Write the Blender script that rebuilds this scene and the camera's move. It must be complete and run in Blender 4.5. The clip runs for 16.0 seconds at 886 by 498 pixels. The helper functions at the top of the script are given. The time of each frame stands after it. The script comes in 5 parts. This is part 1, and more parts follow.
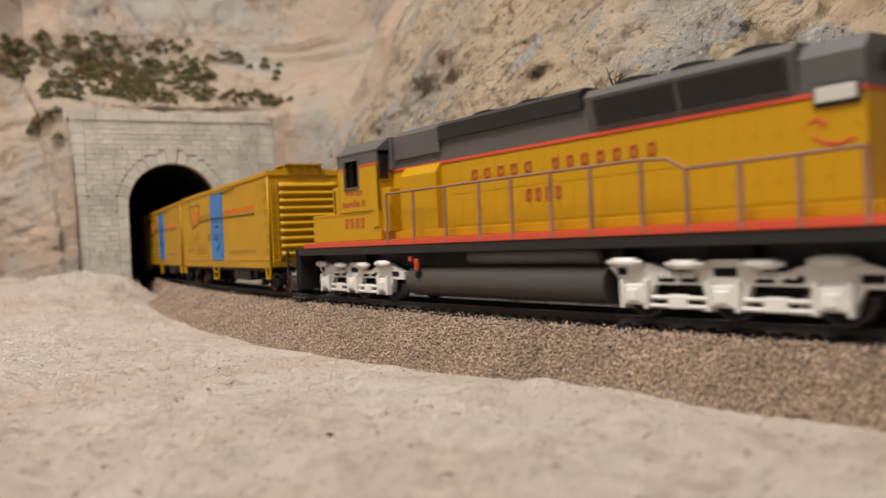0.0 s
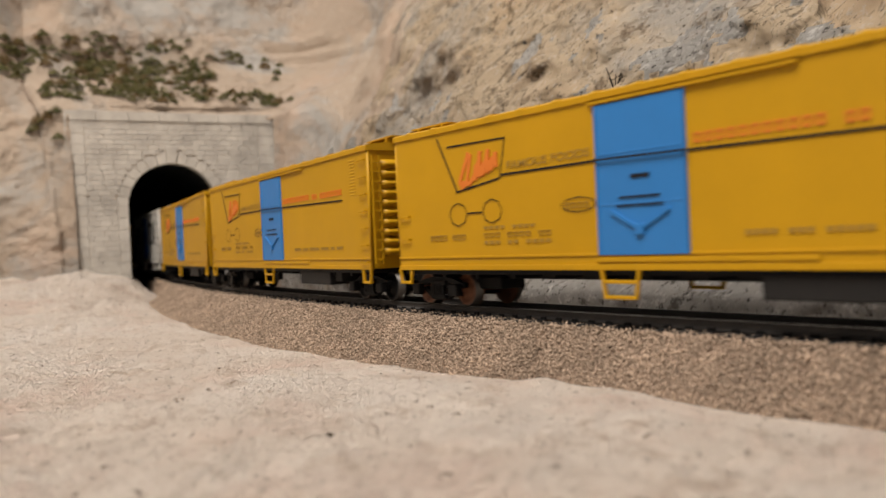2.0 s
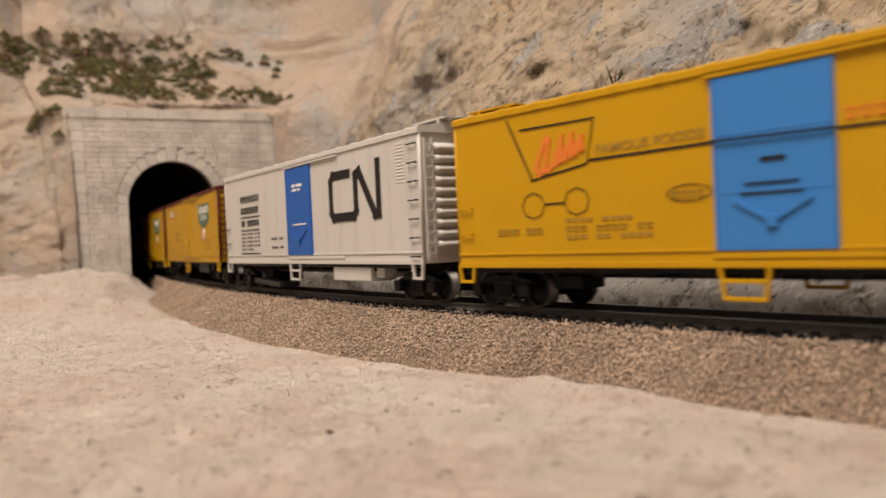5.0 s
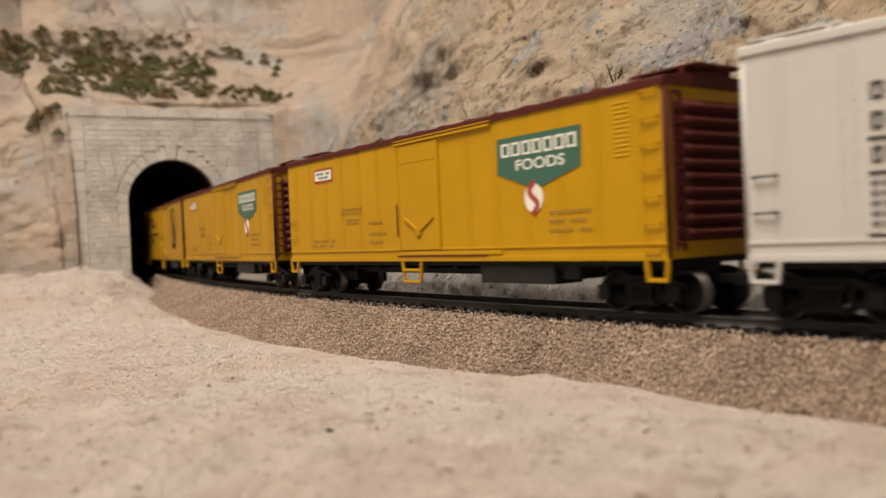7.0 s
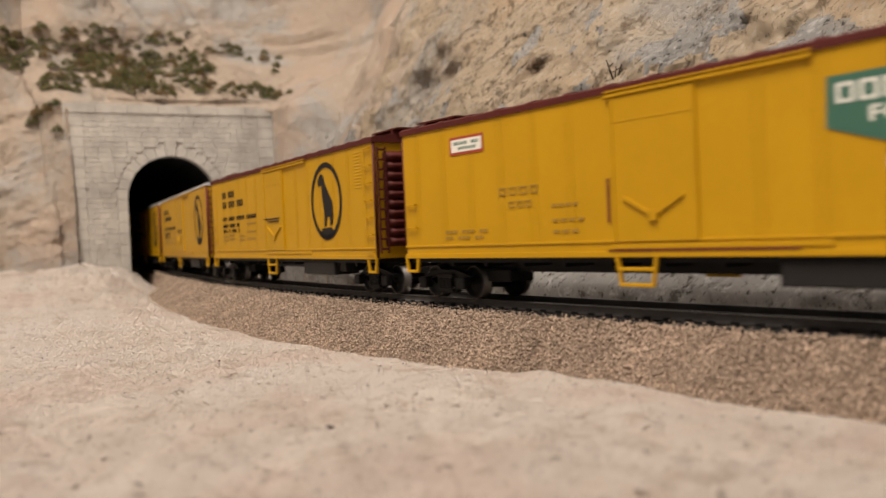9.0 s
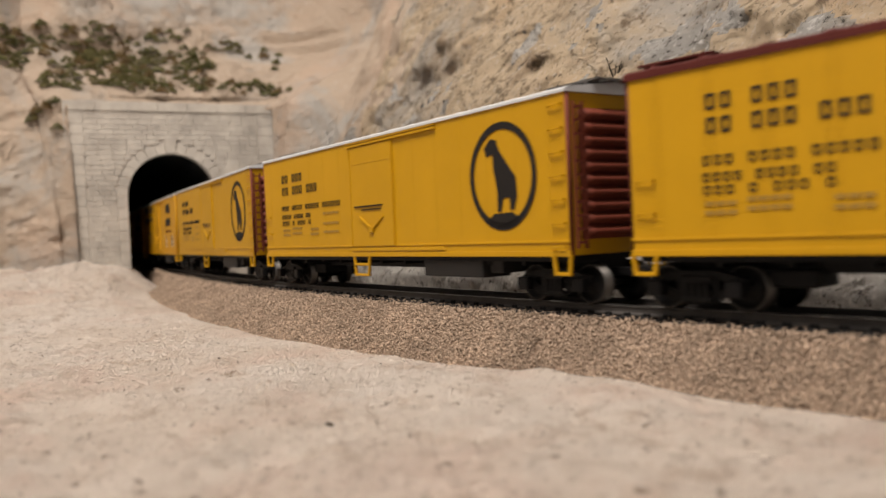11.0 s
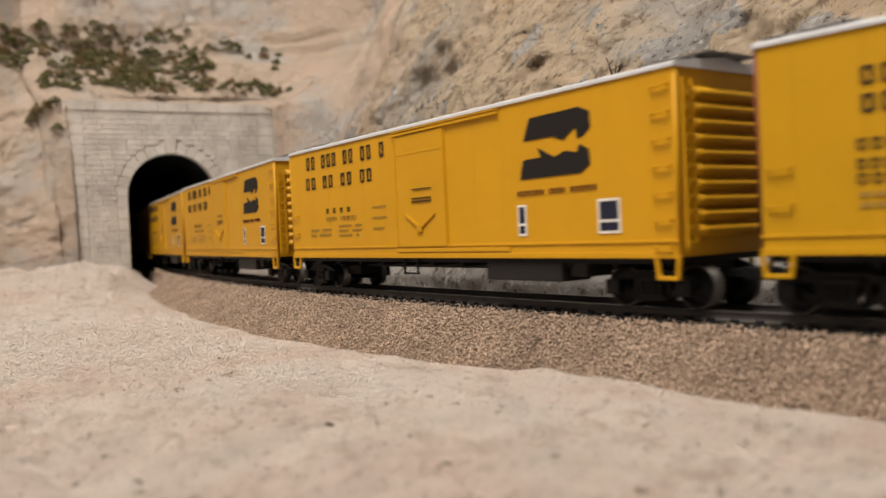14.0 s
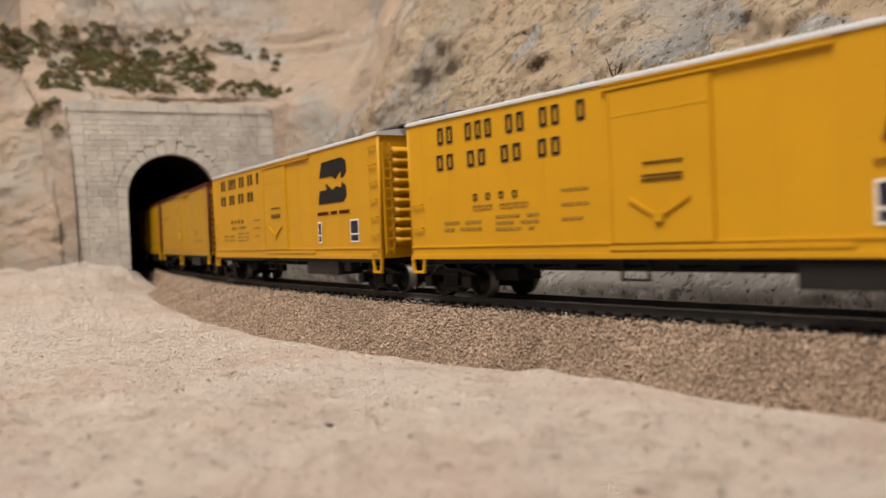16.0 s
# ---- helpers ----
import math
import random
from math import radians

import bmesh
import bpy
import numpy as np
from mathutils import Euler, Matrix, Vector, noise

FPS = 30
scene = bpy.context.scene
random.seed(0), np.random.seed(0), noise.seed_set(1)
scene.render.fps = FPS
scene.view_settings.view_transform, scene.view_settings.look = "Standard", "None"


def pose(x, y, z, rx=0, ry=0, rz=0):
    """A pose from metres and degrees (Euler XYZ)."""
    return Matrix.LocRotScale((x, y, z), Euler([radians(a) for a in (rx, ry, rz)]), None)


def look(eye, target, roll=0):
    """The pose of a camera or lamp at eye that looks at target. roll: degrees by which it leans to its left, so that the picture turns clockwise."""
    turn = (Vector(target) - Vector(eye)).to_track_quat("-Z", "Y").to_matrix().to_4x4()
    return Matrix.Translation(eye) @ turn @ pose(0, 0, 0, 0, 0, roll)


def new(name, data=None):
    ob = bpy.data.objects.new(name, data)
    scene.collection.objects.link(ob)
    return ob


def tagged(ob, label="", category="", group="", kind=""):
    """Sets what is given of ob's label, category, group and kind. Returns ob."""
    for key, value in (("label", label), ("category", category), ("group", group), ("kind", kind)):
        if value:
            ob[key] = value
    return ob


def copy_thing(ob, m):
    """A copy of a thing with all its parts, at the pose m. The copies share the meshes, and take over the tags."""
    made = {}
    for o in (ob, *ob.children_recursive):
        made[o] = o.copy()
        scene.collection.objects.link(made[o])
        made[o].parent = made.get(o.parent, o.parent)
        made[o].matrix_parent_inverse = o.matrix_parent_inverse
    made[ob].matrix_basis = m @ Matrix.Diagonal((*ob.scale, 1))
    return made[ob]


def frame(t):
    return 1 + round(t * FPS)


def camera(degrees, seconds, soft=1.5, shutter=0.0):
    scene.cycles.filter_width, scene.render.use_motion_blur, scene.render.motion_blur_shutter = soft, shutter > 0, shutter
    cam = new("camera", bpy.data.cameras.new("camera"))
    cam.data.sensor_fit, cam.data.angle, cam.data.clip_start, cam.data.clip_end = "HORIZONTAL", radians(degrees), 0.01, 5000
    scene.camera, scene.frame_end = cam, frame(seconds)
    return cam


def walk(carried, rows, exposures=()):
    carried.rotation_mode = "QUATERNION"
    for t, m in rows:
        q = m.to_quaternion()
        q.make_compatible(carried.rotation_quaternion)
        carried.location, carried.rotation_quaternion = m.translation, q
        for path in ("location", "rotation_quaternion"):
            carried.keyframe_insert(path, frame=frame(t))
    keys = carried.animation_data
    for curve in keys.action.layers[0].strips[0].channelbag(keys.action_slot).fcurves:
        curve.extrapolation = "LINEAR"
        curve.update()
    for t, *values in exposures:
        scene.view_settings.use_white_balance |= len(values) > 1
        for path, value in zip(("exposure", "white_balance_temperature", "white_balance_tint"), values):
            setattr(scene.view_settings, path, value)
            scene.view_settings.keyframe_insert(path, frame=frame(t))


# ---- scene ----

MM = 0.001

# ---- camera: stands still, tilts slightly down in the course of the clip ----
EYE_Z = 21.2
TILT = ((0, 0), (1.0, -0.3), (2.0, 0.3), (2.5, -1.5), (3.0, -2.6), (4.0, -3.0), (6.5, -6.2), (7.5, -7.6), (8.0, -9.0), (8.5, -11.0),
        (9.0, -12.6), (11.5, -18.3), (12.0, -19.4), (12.5, -18.6), (13.5, -17.6), (14.0, -17.0), (14.5, -15.4), (15.5, -15.2), (16.0, -15.6))
cam = camera(56.75, 16.0, shutter=0.28)
cam.data.dof.use_dof = True
cam.data.dof.focus_distance = 0.285
cam.data.dof.aperture_fstop = 16.0


def cam_pose(d):
    return pose(0, 0, EYE_Z * MM, 90 - 0.588 + math.degrees(d / 1451), 0, 0) @ pose(0, 0, 0, 0, 0, -2.577)


walk(cam, [(t, cam_pose(d)) for t, d in TILT],
     exposures=((0, 0.46, 6350, 8), (1.5, 0.46, 6350, 8), (3.0, 0.46, 6850, 13), (4.0, 0.46, 7050, 15), (6.5, 0.46, 6900, 12), (7.5, 0.46, 6750, 11), (9.0, 0.46, 6650, 11), (12.5, 0.46, 6500, 10), (16.0, 0.46, 6550, 10)))

# ---- light: soft warm room light from above, as over a model railway ----
world = bpy.data.worlds.new("room")
scene.world = world
world.use_nodes = True
world.node_tree.nodes["Background"].inputs[0].default_value = (1.0, 0.94, 0.89, 1)
world.node_tree.nodes["Background"].inputs[1].default_value = 0.25


def ceiling_lamp(x, y, z, w, d, watts, color):
    data = bpy.data.lights.new("room_lamp", "AREA")
    data.shape, data.size, data.size_y, data.energy, data.color = "RECTANGLE", w, d, watts, color
    ob = new("room_lamp", data)
    ob.matrix_world = look((x, y, z), (0, 0.25, 0))
    return ob


ceiling_lamp(-0.34, -0.20, 1.32, 0.55, 0.55, 28.8, (1.0, 0.93, 0.86))


# ---- the line: straight out of the tunnel, then a wide curve ----
X0, Y0, TH0, KAPPA, S1 = -22.65, 322.3, -0.98617, 0.00053246, -250.0


def line(s):
    """Centre of the track and its heading at s mm along the line."""
    q = max(s, S1)
    a = TH0 + KAPPA * q
    x = X0 + (math.sin(a) - math.sin(TH0)) / KAPPA
    y = Y0 - (math.cos(a) - math.cos(TH0)) / KAPPA
    if s < S1:
        x += math.cos(a) * (s - S1)
        y += math.sin(a) * (s - S1)
    return x, y, a


def beside(s, off):
    """Point off mm to the viewer's side of the track centre."""
    x, y, a = line(s)
    return x + math.sin(a) * off, y - math.cos(a) * off


# ---- materials ----
def material(name, color, rough=0.6, metal=0.0, vary=0.0, scale=80.0, bump=0.0, bscale=400.0, color2=None, spec=None, island=0.0, rnd=0.0):
    m = bpy.data.materials.new(name)
    m.use_nodes = True
    nt = m.node_tree
    b = nt.nodes["Principled BSDF"]
    b.inputs["Base Color"].default_value = (*color, 1)
    b.inputs["Roughness"].default_value = rough
    b.inputs["Metallic"].default_value = metal
    if spec is not None:
        b.inputs["Specular IOR Level"].default_value = spec
    tc = nt.nodes.new("ShaderNodeTexCoord")
    if vary or color2:
        n1 = nt.nodes.new("ShaderNodeTexNoise")
        n1.inputs["Scale"].default_value = scale
        n1.inputs["Detail"].default_value = 6
        n1.inputs["Roughness"].default_value = 0.65
        nt.links.new(tc.outputs["Object"], n1.inputs["Vector"])
        ramp = nt.nodes.new("ShaderNodeValToRGB")
        c2 = color2 or tuple(max(0, c * (1 - vary)) for c in color)
        ramp.color_ramp.elements[0].position, ramp.color_ramp.elements[1].position = 0.35, 0.65
        ramp.color_ramp.elements[0].color, ramp.color_ramp.elements[1].color = (*c2, 1), (*color, 1)
        nt.links.new(n1.outputs["Fac"], ramp.inputs["Fac"])
        out = ramp.outputs["Color"]
        if island or rnd:
            src = nt.nodes.new("ShaderNodeNewGeometry") if island else nt.nodes.new("ShaderNodeObjectInfo")
            mr = nt.nodes.new("ShaderNodeMapRange")
            mr.inputs["To Min"].default_value, mr.inputs["To Max"].default_value = 1 - (island or rnd), 1 + 0.5 * (island or rnd)
            nt.links.new(src.outputs["Random Per Island" if island else "Random"], mr.inputs["Value"])
            hsv = nt.nodes.new("ShaderNodeHueSaturation")
            nt.links.new(mr.outputs["Result"], hsv.inputs["Value"])
            nt.links.new(out, hsv.inputs["Color"])
            out = hsv.outputs["Color"]
        nt.links.new(out, b.inputs["Base Color"])
    if bump:
        n2 = nt.nodes.new("ShaderNodeTexNoise")
        n2.inputs["Scale"].default_value = bscale
        n2.inputs["Detail"].default_value = 5
        nt.links.new(tc.outputs["Object"], n2.inputs["Vector"])
        bp = nt.nodes.new("ShaderNodeBump")
        bp.inputs["Strength"].default_value = bump
        bp.inputs["Distance"].default_value = 0.0006
        nt.links.new(n2.outputs["Fac"], bp.inputs["Height"])
        nt.links.new(bp.outputs["Normal"], b.inputs["Normal"])
    return m


def earth_material(name, base, tones, flecks, relief, rough=0.95, veins=(), slant=None):
    """Painted plaster. tones: (colour, scale, low, high, amount, distortion); flecks the same, finest last; relief: (scale, height);
    veins: thin wandering cracks (colour, scale, width, amount, distortion, depth)."""
    m = bpy.data.materials.new(name)
    m.use_nodes = True
    nt = m.node_tree
    b = nt.nodes["Principled BSDF"]
    b.inputs["Roughness"].default_value = rough
    b.inputs["Specular IOR Level"].default_value = 0.15
    tc = nt.nodes.new("ShaderNodeTexCoord")
    where = tc.outputs["Object"]
    if slant:
        mp = nt.nodes.new("ShaderNodeMapping")
        mp.vector_type = "TEXTURE"
        mp.inputs["Rotation"].default_value = (0, -math.radians(slant[0]), 0)
        mp.inputs["Scale"].default_value = (slant[1], 1, 1)
        nt.links.new(where, mp.inputs["Vector"])
        where = mp.outputs["Vector"]

    def tex(scale, detail=8, rgh=0.62, distort=0.0):
        n = nt.nodes.new("ShaderNodeTexNoise")
        n.inputs["Scale"].default_value, n.inputs["Detail"].default_value = scale, detail
        n.inputs["Roughness"].default_value, n.inputs["Distortion"].default_value = rgh, distort
        nt.links.new(where, n.inputs["Vector"])
        return n.outputs["Fac"]

    col = None
    for c, scale, lo, hi, amount, distort in tones + flecks:
        mr = nt.nodes.new("ShaderNodeMapRange")
        mr.inputs["From Min"].default_value, mr.inputs["From Max"].default_value, mr.inputs["To Max"].default_value = lo, hi, amount
        nt.links.new(tex(scale, 8, 0.66, distort), mr.inputs["Value"])
        mx = nt.nodes.new("ShaderNodeMix")
        mx.data_type = "RGBA"
        nt.links.new(mr.outputs["Result"], mx.inputs[0])
        if col is None:
            mx.inputs[6].default_value = (*base, 1)
        else:
            nt.links.new(col, mx.inputs[6])
        mx.inputs[7].default_value = (*c, 1)
        col = mx.outputs[2]
    last = None
    for c, scale, width, amount, distort, depth in veins:
        off = nt.nodes.new("ShaderNodeMath")
        off.operation, off.inputs[1].default_value = "SUBTRACT", 0.5
        nt.links.new(tex(scale, 7, 0.6, distort), off.inputs[0])
        flat = nt.nodes.new("ShaderNodeMath")
        flat.operation = "ABSOLUTE"
        nt.links.new(off.outputs[0], flat.inputs[0])
        line_mr = nt.nodes.new("ShaderNodeMapRange")
        line_mr.inputs["From Max"].default_value, line_mr.inputs["To Min"].default_value, line_mr.inputs["To Max"].default_value = width, amount, 0.0
        nt.links.new(flat.outputs[0], line_mr.inputs["Value"])
        broken = nt.nodes.new("ShaderNodeMapRange")
        broken.inputs["From Min"].default_value, broken.inputs["From Max"].default_value = 0.44, 0.60
        nt.links.new(tex(scale * 0.55, 4, 0.6), broken.inputs["Value"])
        fac = nt.nodes.new("ShaderNodeMath")
        fac.operation = "MULTIPLY"
        nt.links.new(line_mr.outputs["Result"], fac.inputs[0])
        nt.links.new(broken.outputs["Result"], fac.inputs[1])
        mx = nt.nodes.new("ShaderNodeMix")
        mx.data_type = "RGBA"
        nt.links.new(fac.outputs[0], mx.inputs[0])
        nt.links.new(col, mx.inputs[6])
        mx.inputs[7].default_value = (*c, 1)
        col = mx.outputs[2]
        bp = nt.nodes.new("ShaderNodeBump")
        bp.invert = True
        bp.inputs["Strength"].default_value, bp.inputs["Distance"].default_value = 1.0, depth
        nt.links.new(fac.outputs[0], bp.inputs["Height"])
        if last:
            nt.links.new(last, bp.inputs["Normal"])
        last = bp.outputs["Normal"]
    nt.links.new(col, b.inputs["Base Color"])
    for scale, height in relief:
        bp = nt.nodes.new("ShaderNodeBump")
        bp.inputs["Strength"].default_value, bp.inputs["Distance"].default_value = 1.0, height
        nt.links.new(tex(scale, 9, 0.68, 0.5), bp.inputs["Height"])
        if last:
            nt.links.new(last, bp.inputs["Normal"])
        last = bp.outputs["Normal"]
    nt.links.new(last, b.inputs["Normal"])
    return m


SAND = earth_material("sand_plaster", (0.685, 0.575, 0.48),
                      [((0.73, 0.635, 0.55), 9, 0.45, 0.60, 1.0, 0.3), ((0.68, 0.525, 0.43), 16, 0.50, 0.64, 0.9, 0.4), ((0.53, 0.41, 0.315), 75, 0.54, 0.66, 0.8, 0.5), ((0.61, 0.45, 0.245), 34, 0.66, 0.72, 0.7, 0.2)],
                      [((0.37, 0.275, 0.20), 620, 0.57, 0.66, 0.6, 0.0), ((0.77, 0.70, 0.61), 500, 0.56, 0.68, 0.5, 0.0), ((0.21, 0.145, 0.097), 330, 0.61, 0.66, 0.8, 0.2)],
                      [(40, 0.010), (150, 0.0065), (420, 0.0024)])
ROCK = earth_material("soft_rock_plaster", (0.41, 0.32, 0.243),
                      [((0.365, 0.335, 0.30), 9, 0.47, 0.58, 0.95, 0.6), ((0.45, 0.33, 0.245), 11, 0.52, 0.66, 0.8, 0.6), ((0.20, 0.14, 0.095), 16, 0.60, 0.70, 0.85, 1.0)],
                      [((0.16, 0.112, 0.075), 50, 0.62, 0.72, 0.7, 1.6), ((0.50, 0.43, 0.355), 100, 0.56, 0.74, 0.6, 0.6)],
                      [(28, 0.006), (120, 0.004), (500, 0.0012)],
                      veins=[((0.17, 0.12, 0.085), 14, 0.016, 0.5, 1.0, 0.004)])
TAN_ROCK = earth_material("tan_rock_plaster", (0.58, 0.45, 0.31),
                          [((0.46, 0.415, 0.36), 9, 0.50, 0.60, 0.9, 0.5), ((0.63, 0.46, 0.295), 14, 0.52, 0.64, 0.85, 0.5), ((0.36, 0.26, 0.17), 24, 0.56, 0.66, 0.8, 0.6)],
                          [((0.20, 0.138, 0.087), 110, 0.57, 0.65, 0.8, 0.4), ((0.085, 0.062, 0.042), 420, 0.58, 0.64, 0.8, 0.2), ((0.66, 0.57, 0.465), 300, 0.55, 0.66, 0.75, 0.2)],
                          [(32, 0.007), (130, 0.009), (520, 0.005)],
                          veins=[((0.13, 0.09, 0.058), 22, 0.014, 0.7, 0.9, 0.005)], slant=(38, 1.5))
GREY_ROCK = earth_material("grey_rock_plaster", (0.42, 0.388, 0.35),
                           [((0.52, 0.485, 0.44), 16, 0.46, 0.60, 1.0, 0.5), ((0.49, 0.38, 0.27), 12, 0.56, 0.68, 0.75, 0.5), ((0.32, 0.282, 0.238), 40, 0.54, 0.66, 0.8, 0.6)],
                           [((0.10, 0.085, 0.07), 130, 0.56, 0.64, 0.85, 0.4), ((0.045, 0.037, 0.033), 450, 0.57, 0.63, 0.85, 0.2), ((0.72, 0.68, 0.63), 320, 0.55, 0.66, 0.8, 0.2)],
                           [(45, 0.010), (170, 0.010), (600, 0.005)],
                           veins=[((0.08, 0.066, 0.053), 30, 0.018, 0.75, 0.9, 0.005)], slant=(35, 1.6))
GRAVEL = material("gravel", (0.40, 0.292, 0.21), 0.95, vary=0.3, scale=60, island=0.5, spec=0.2)
BEDDING = material("ballast_bed", (0.19, 0.13, 0.092), 1.0, vary=0.5, scale=300, bump=0.6, bscale=900, spec=0.1)
STONE = material("portal_stone", (0.46, 0.415, 0.36), 0.9, vary=0.32, scale=35, bump=0.5, bscale=500, rnd=0.10, spec=0.2)
MORTAR = material("portal_mortar", (0.46, 0.415, 0.365), 0.95, vary=0.3, scale=80, bump=0.4, bscale=600)
# near-black so the tunnel inside stays dark by colour
TUNNEL = material("tunnel_shade_black", (0.01, 0.009, 0.008), 0.95, vary=0.5, scale=40)
SLEEPER = material("sleeper_plastic", (0.014, 0.0125, 0.0115), 0.75, spec=0.2, vary=0.5, scale=120, bump=0.3, bscale=700, rnd=0.3)
RAIL = material("rail_dark", (0.06, 0.052, 0.046), 0.65, metal=0.3, vary=0.4, scale=100)
RAILTOP = material("rail_top", (0.45, 0.43, 0.4), 0.3, metal=1.0, vary=0.3, scale=200)
LEAF = material("foliage", (0.105, 0.12, 0.05), 0.9, color2=(0.19, 0.155, 0.06), scale=70, island=0.5, spec=0.2)
DRYLEAF = material("dry_foliage", (0.26, 0.165, 0.07), 0.9, color2=(0.16, 0.115, 0.05), scale=70, island=0.5, spec=0.2)
TWIG = material("twig", (0.05, 0.035, 0.02), 0.9, vary=0.3)
YELLOW = material("yellow_paint", (0.435, 0.226, 0.002), 0.5, spec=0.24, vary=0.1, scale=25, bump=0.04, bscale=900)
YELLOW_B = material("warm_yellow_paint", (0.50, 0.247, 0.005), 0.5, spec=0.24, vary=0.1, scale=25, bump=0.04, bscale=900)
WHITE = material("white_paint", (0.47, 0.44, 0.395), 0.45, vary=0.06, scale=30, bump=0.04, bscale=900)
MAROON = material("maroon_paint", (0.075, 0.012, 0.008), 0.65, spec=0.2, vary=0.2, scale=40)
RUST = material("rust_red_paint", (0.14, 0.03, 0.016), 0.65, spec=0.2, vary=0.2, scale=40)
BLUE = material("blue_paint", (0.018, 0.155, 0.42), 0.45, vary=0.1, scale=40)
DEEPBLUE = material("deep_blue_paint", (0.006, 0.082, 0.33), 0.5, spec=0.25, vary=0.1, scale=40)
PALE = material("silver_roof", (0.50, 0.50, 0.50), 0.45, vary=0.12, scale=60)
BLACK = material("black_plastic", (0.005, 0.0045, 0.0045), 0.55, spec=0.16, vary=0.3, scale=90)
STEEL = material("wheel_steel", (0.12, 0.11, 0.10), 0.5, metal=1.0, vary=0.15, scale=200)
RUSTY = material("rusty_wheel", (0.20, 0.075, 0.03), 0.7, vary=0.4, scale=200)
GREY = material("grey_paint", (0.075, 0.068, 0.062), 0.5, vary=0.12, scale=50)
DKGREY = material("dark_grey_plastic", (0.020, 0.018, 0.017), 0.5, spec=0.25, vary=0.15, scale=60)
BOXGREY = material("equipment_grey", (0.016, 0.0145, 0.0135), 0.6, spec=0.2, vary=0.2, scale=60)
SILVER = material("silver_truck", (0.66, 0.63, 0.58), 0.45, vary=0.12, scale=70)
RED = material("red_stripe", (0.50, 0.055, 0.02), 0.5, vary=0.08)
REDLET = material("red_lettering", (0.29, 0.032, 0.012), 0.6)
ORANGE = material("orange_lettering", (0.55, 0.135, 0.008), 0.6)
INK = material("black_lettering", (0.013, 0.011, 0.010), 0.7, spec=0.15)
FAINT = material("faint_lettering", (0.25, 0.14, 0.014), 0.6)
GREEN = material("green_sign", (0.03, 0.10, 0.065), 0.5)
CREAM = material("cream_lettering", (0.68, 0.64, 0.56), 0.6)
NAVY = material("navy_plate", (0.012, 0.013, 0.028), 0.6, spec=0.2)
GLASSY = material("dark_window", (0.01, 0.01, 0.012), 0.1)


# ---- building helpers: all shapes are written in millimetres ----
def mesh_of(name, bm, mat, smooth=False):
    me = bpy.data.meshes.new(name)
    bm.to_mesh(me)
    bm.free()
    me.transform(Matrix.Scale(MM, 4))
    me.materials.append(mat)
    if smooth:
        me.shade_smooth()
    return me


def part(name, bm, mat=None, parent=None, label="", smooth=False):
    ob = new(name, mesh_of(name, bm, mat, smooth) if isinstance(bm, bmesh.types.BMesh) else bm)
    if parent:
        ob.parent = parent
    if label:
        tagged(ob, label)
    return ob


def raw_mesh(name, verts, faces, mat, smooth=False):
    me = bpy.data.meshes.new(name)
    me.from_pydata([tuple(c * MM for c in v) for v in verts], [], faces)
    me.materials.append(mat)
    if smooth:
        me.shade_smooth()
    return me


def box(bm, x0, x1, y0, y1, z0, z1, bev=0.0):
    v = [bm.verts.new(p) for p in ((x0, y0, z0), (x1, y0, z0), (x1, y1, z0), (x0, y1, z0), (x0, y0, z1), (x1, y0, z1), (x1, y1, z1), (x0, y1, z1))]
    fs = [bm.faces.new([v[i] for i in q]) for q in ((3, 2, 1, 0), (4, 5, 6, 7), (0, 1, 5, 4), (1, 2, 6, 5), (2, 3, 7, 6), (3, 0, 4, 7))]
    if bev:
        bmesh.ops.bevel(bm, geom=list({e for f in fs for e in f.edges}), offset=bev, segments=2, affect="EDGES", profile=0.6)
    return bm


def boxes(*items):
    bm = bmesh.new()
    for it in items:
        box(bm, *it)
    return bm


def tube(bm, x, y0, y1, z, r, n=16, axis="y", r2=None):
    """Closed cylinder along an axis; x and z are its centre across that axis."""
    r2 = r if r2 is None else r2
    ends = []
    for c, rr in ((y0, r), (y1, r2)):
        ring = []
        for i in range(n):
            a = 2 * math.pi * i / n
            p, q = x + rr * math.cos(a), z + rr * math.sin(a)
            ring.append(bm.verts.new({"y": (p, c, q), "x": (c, p, q), "z": (p, q, c)}[axis]))
        ends.append(ring)
    a, b = ends
    for i in range(n):
        j = (i + 1) % n
        bm.faces.new((a[i], a[j], b[j], b[i]))
    bm.faces.new(a[::-1])
    bm.faces.new(b)
    bmesh.ops.recalc_face_normals(bm, faces=bm.faces[:])
    return bm


def empty(name):
    return new(name)


def at_line(s, z=0.0):
    x, y, a = line(s)
    return Matrix.Translation((x * MM, y * MM, z * MM)) @ Matrix.Rotation(a, 4, "Z")


def lerp_table(tab, x):
    if x <= tab[0][0]:
        return tab[0][1]
    for (a, u), (b, v) in zip(tab, tab[1:]):
        if x <= b:
            return u + (v - u) * (x - a) / (b - a)
    return tab[-1][1]


PORTAL_S = -445.0
TOE = ((-450, 19), (-405, 21), (-345, 37), (-300, 40), (-185, 43), (-60, 46.5), (0, 45.5), (40, 43), (68, 39), (104, 35), (125, 31.5), (174, 30.5), (200, 27.5), (300, 24))
TOE_Z, BED_Z = -16.0, -4.4


def near_line(x, y):
    """Station and signed offset (towards the viewer) of a place in the plan."""
    s = 0.0
    for _ in range(6):
        cx, cy, a = line(s)
        s += (x - cx) * math.cos(a) + (y - cy) * math.sin(a)
    cx, cy, a = line(s)
    return s, (x - cx) * math.sin(a) - (y - cy) * math.cos(a)


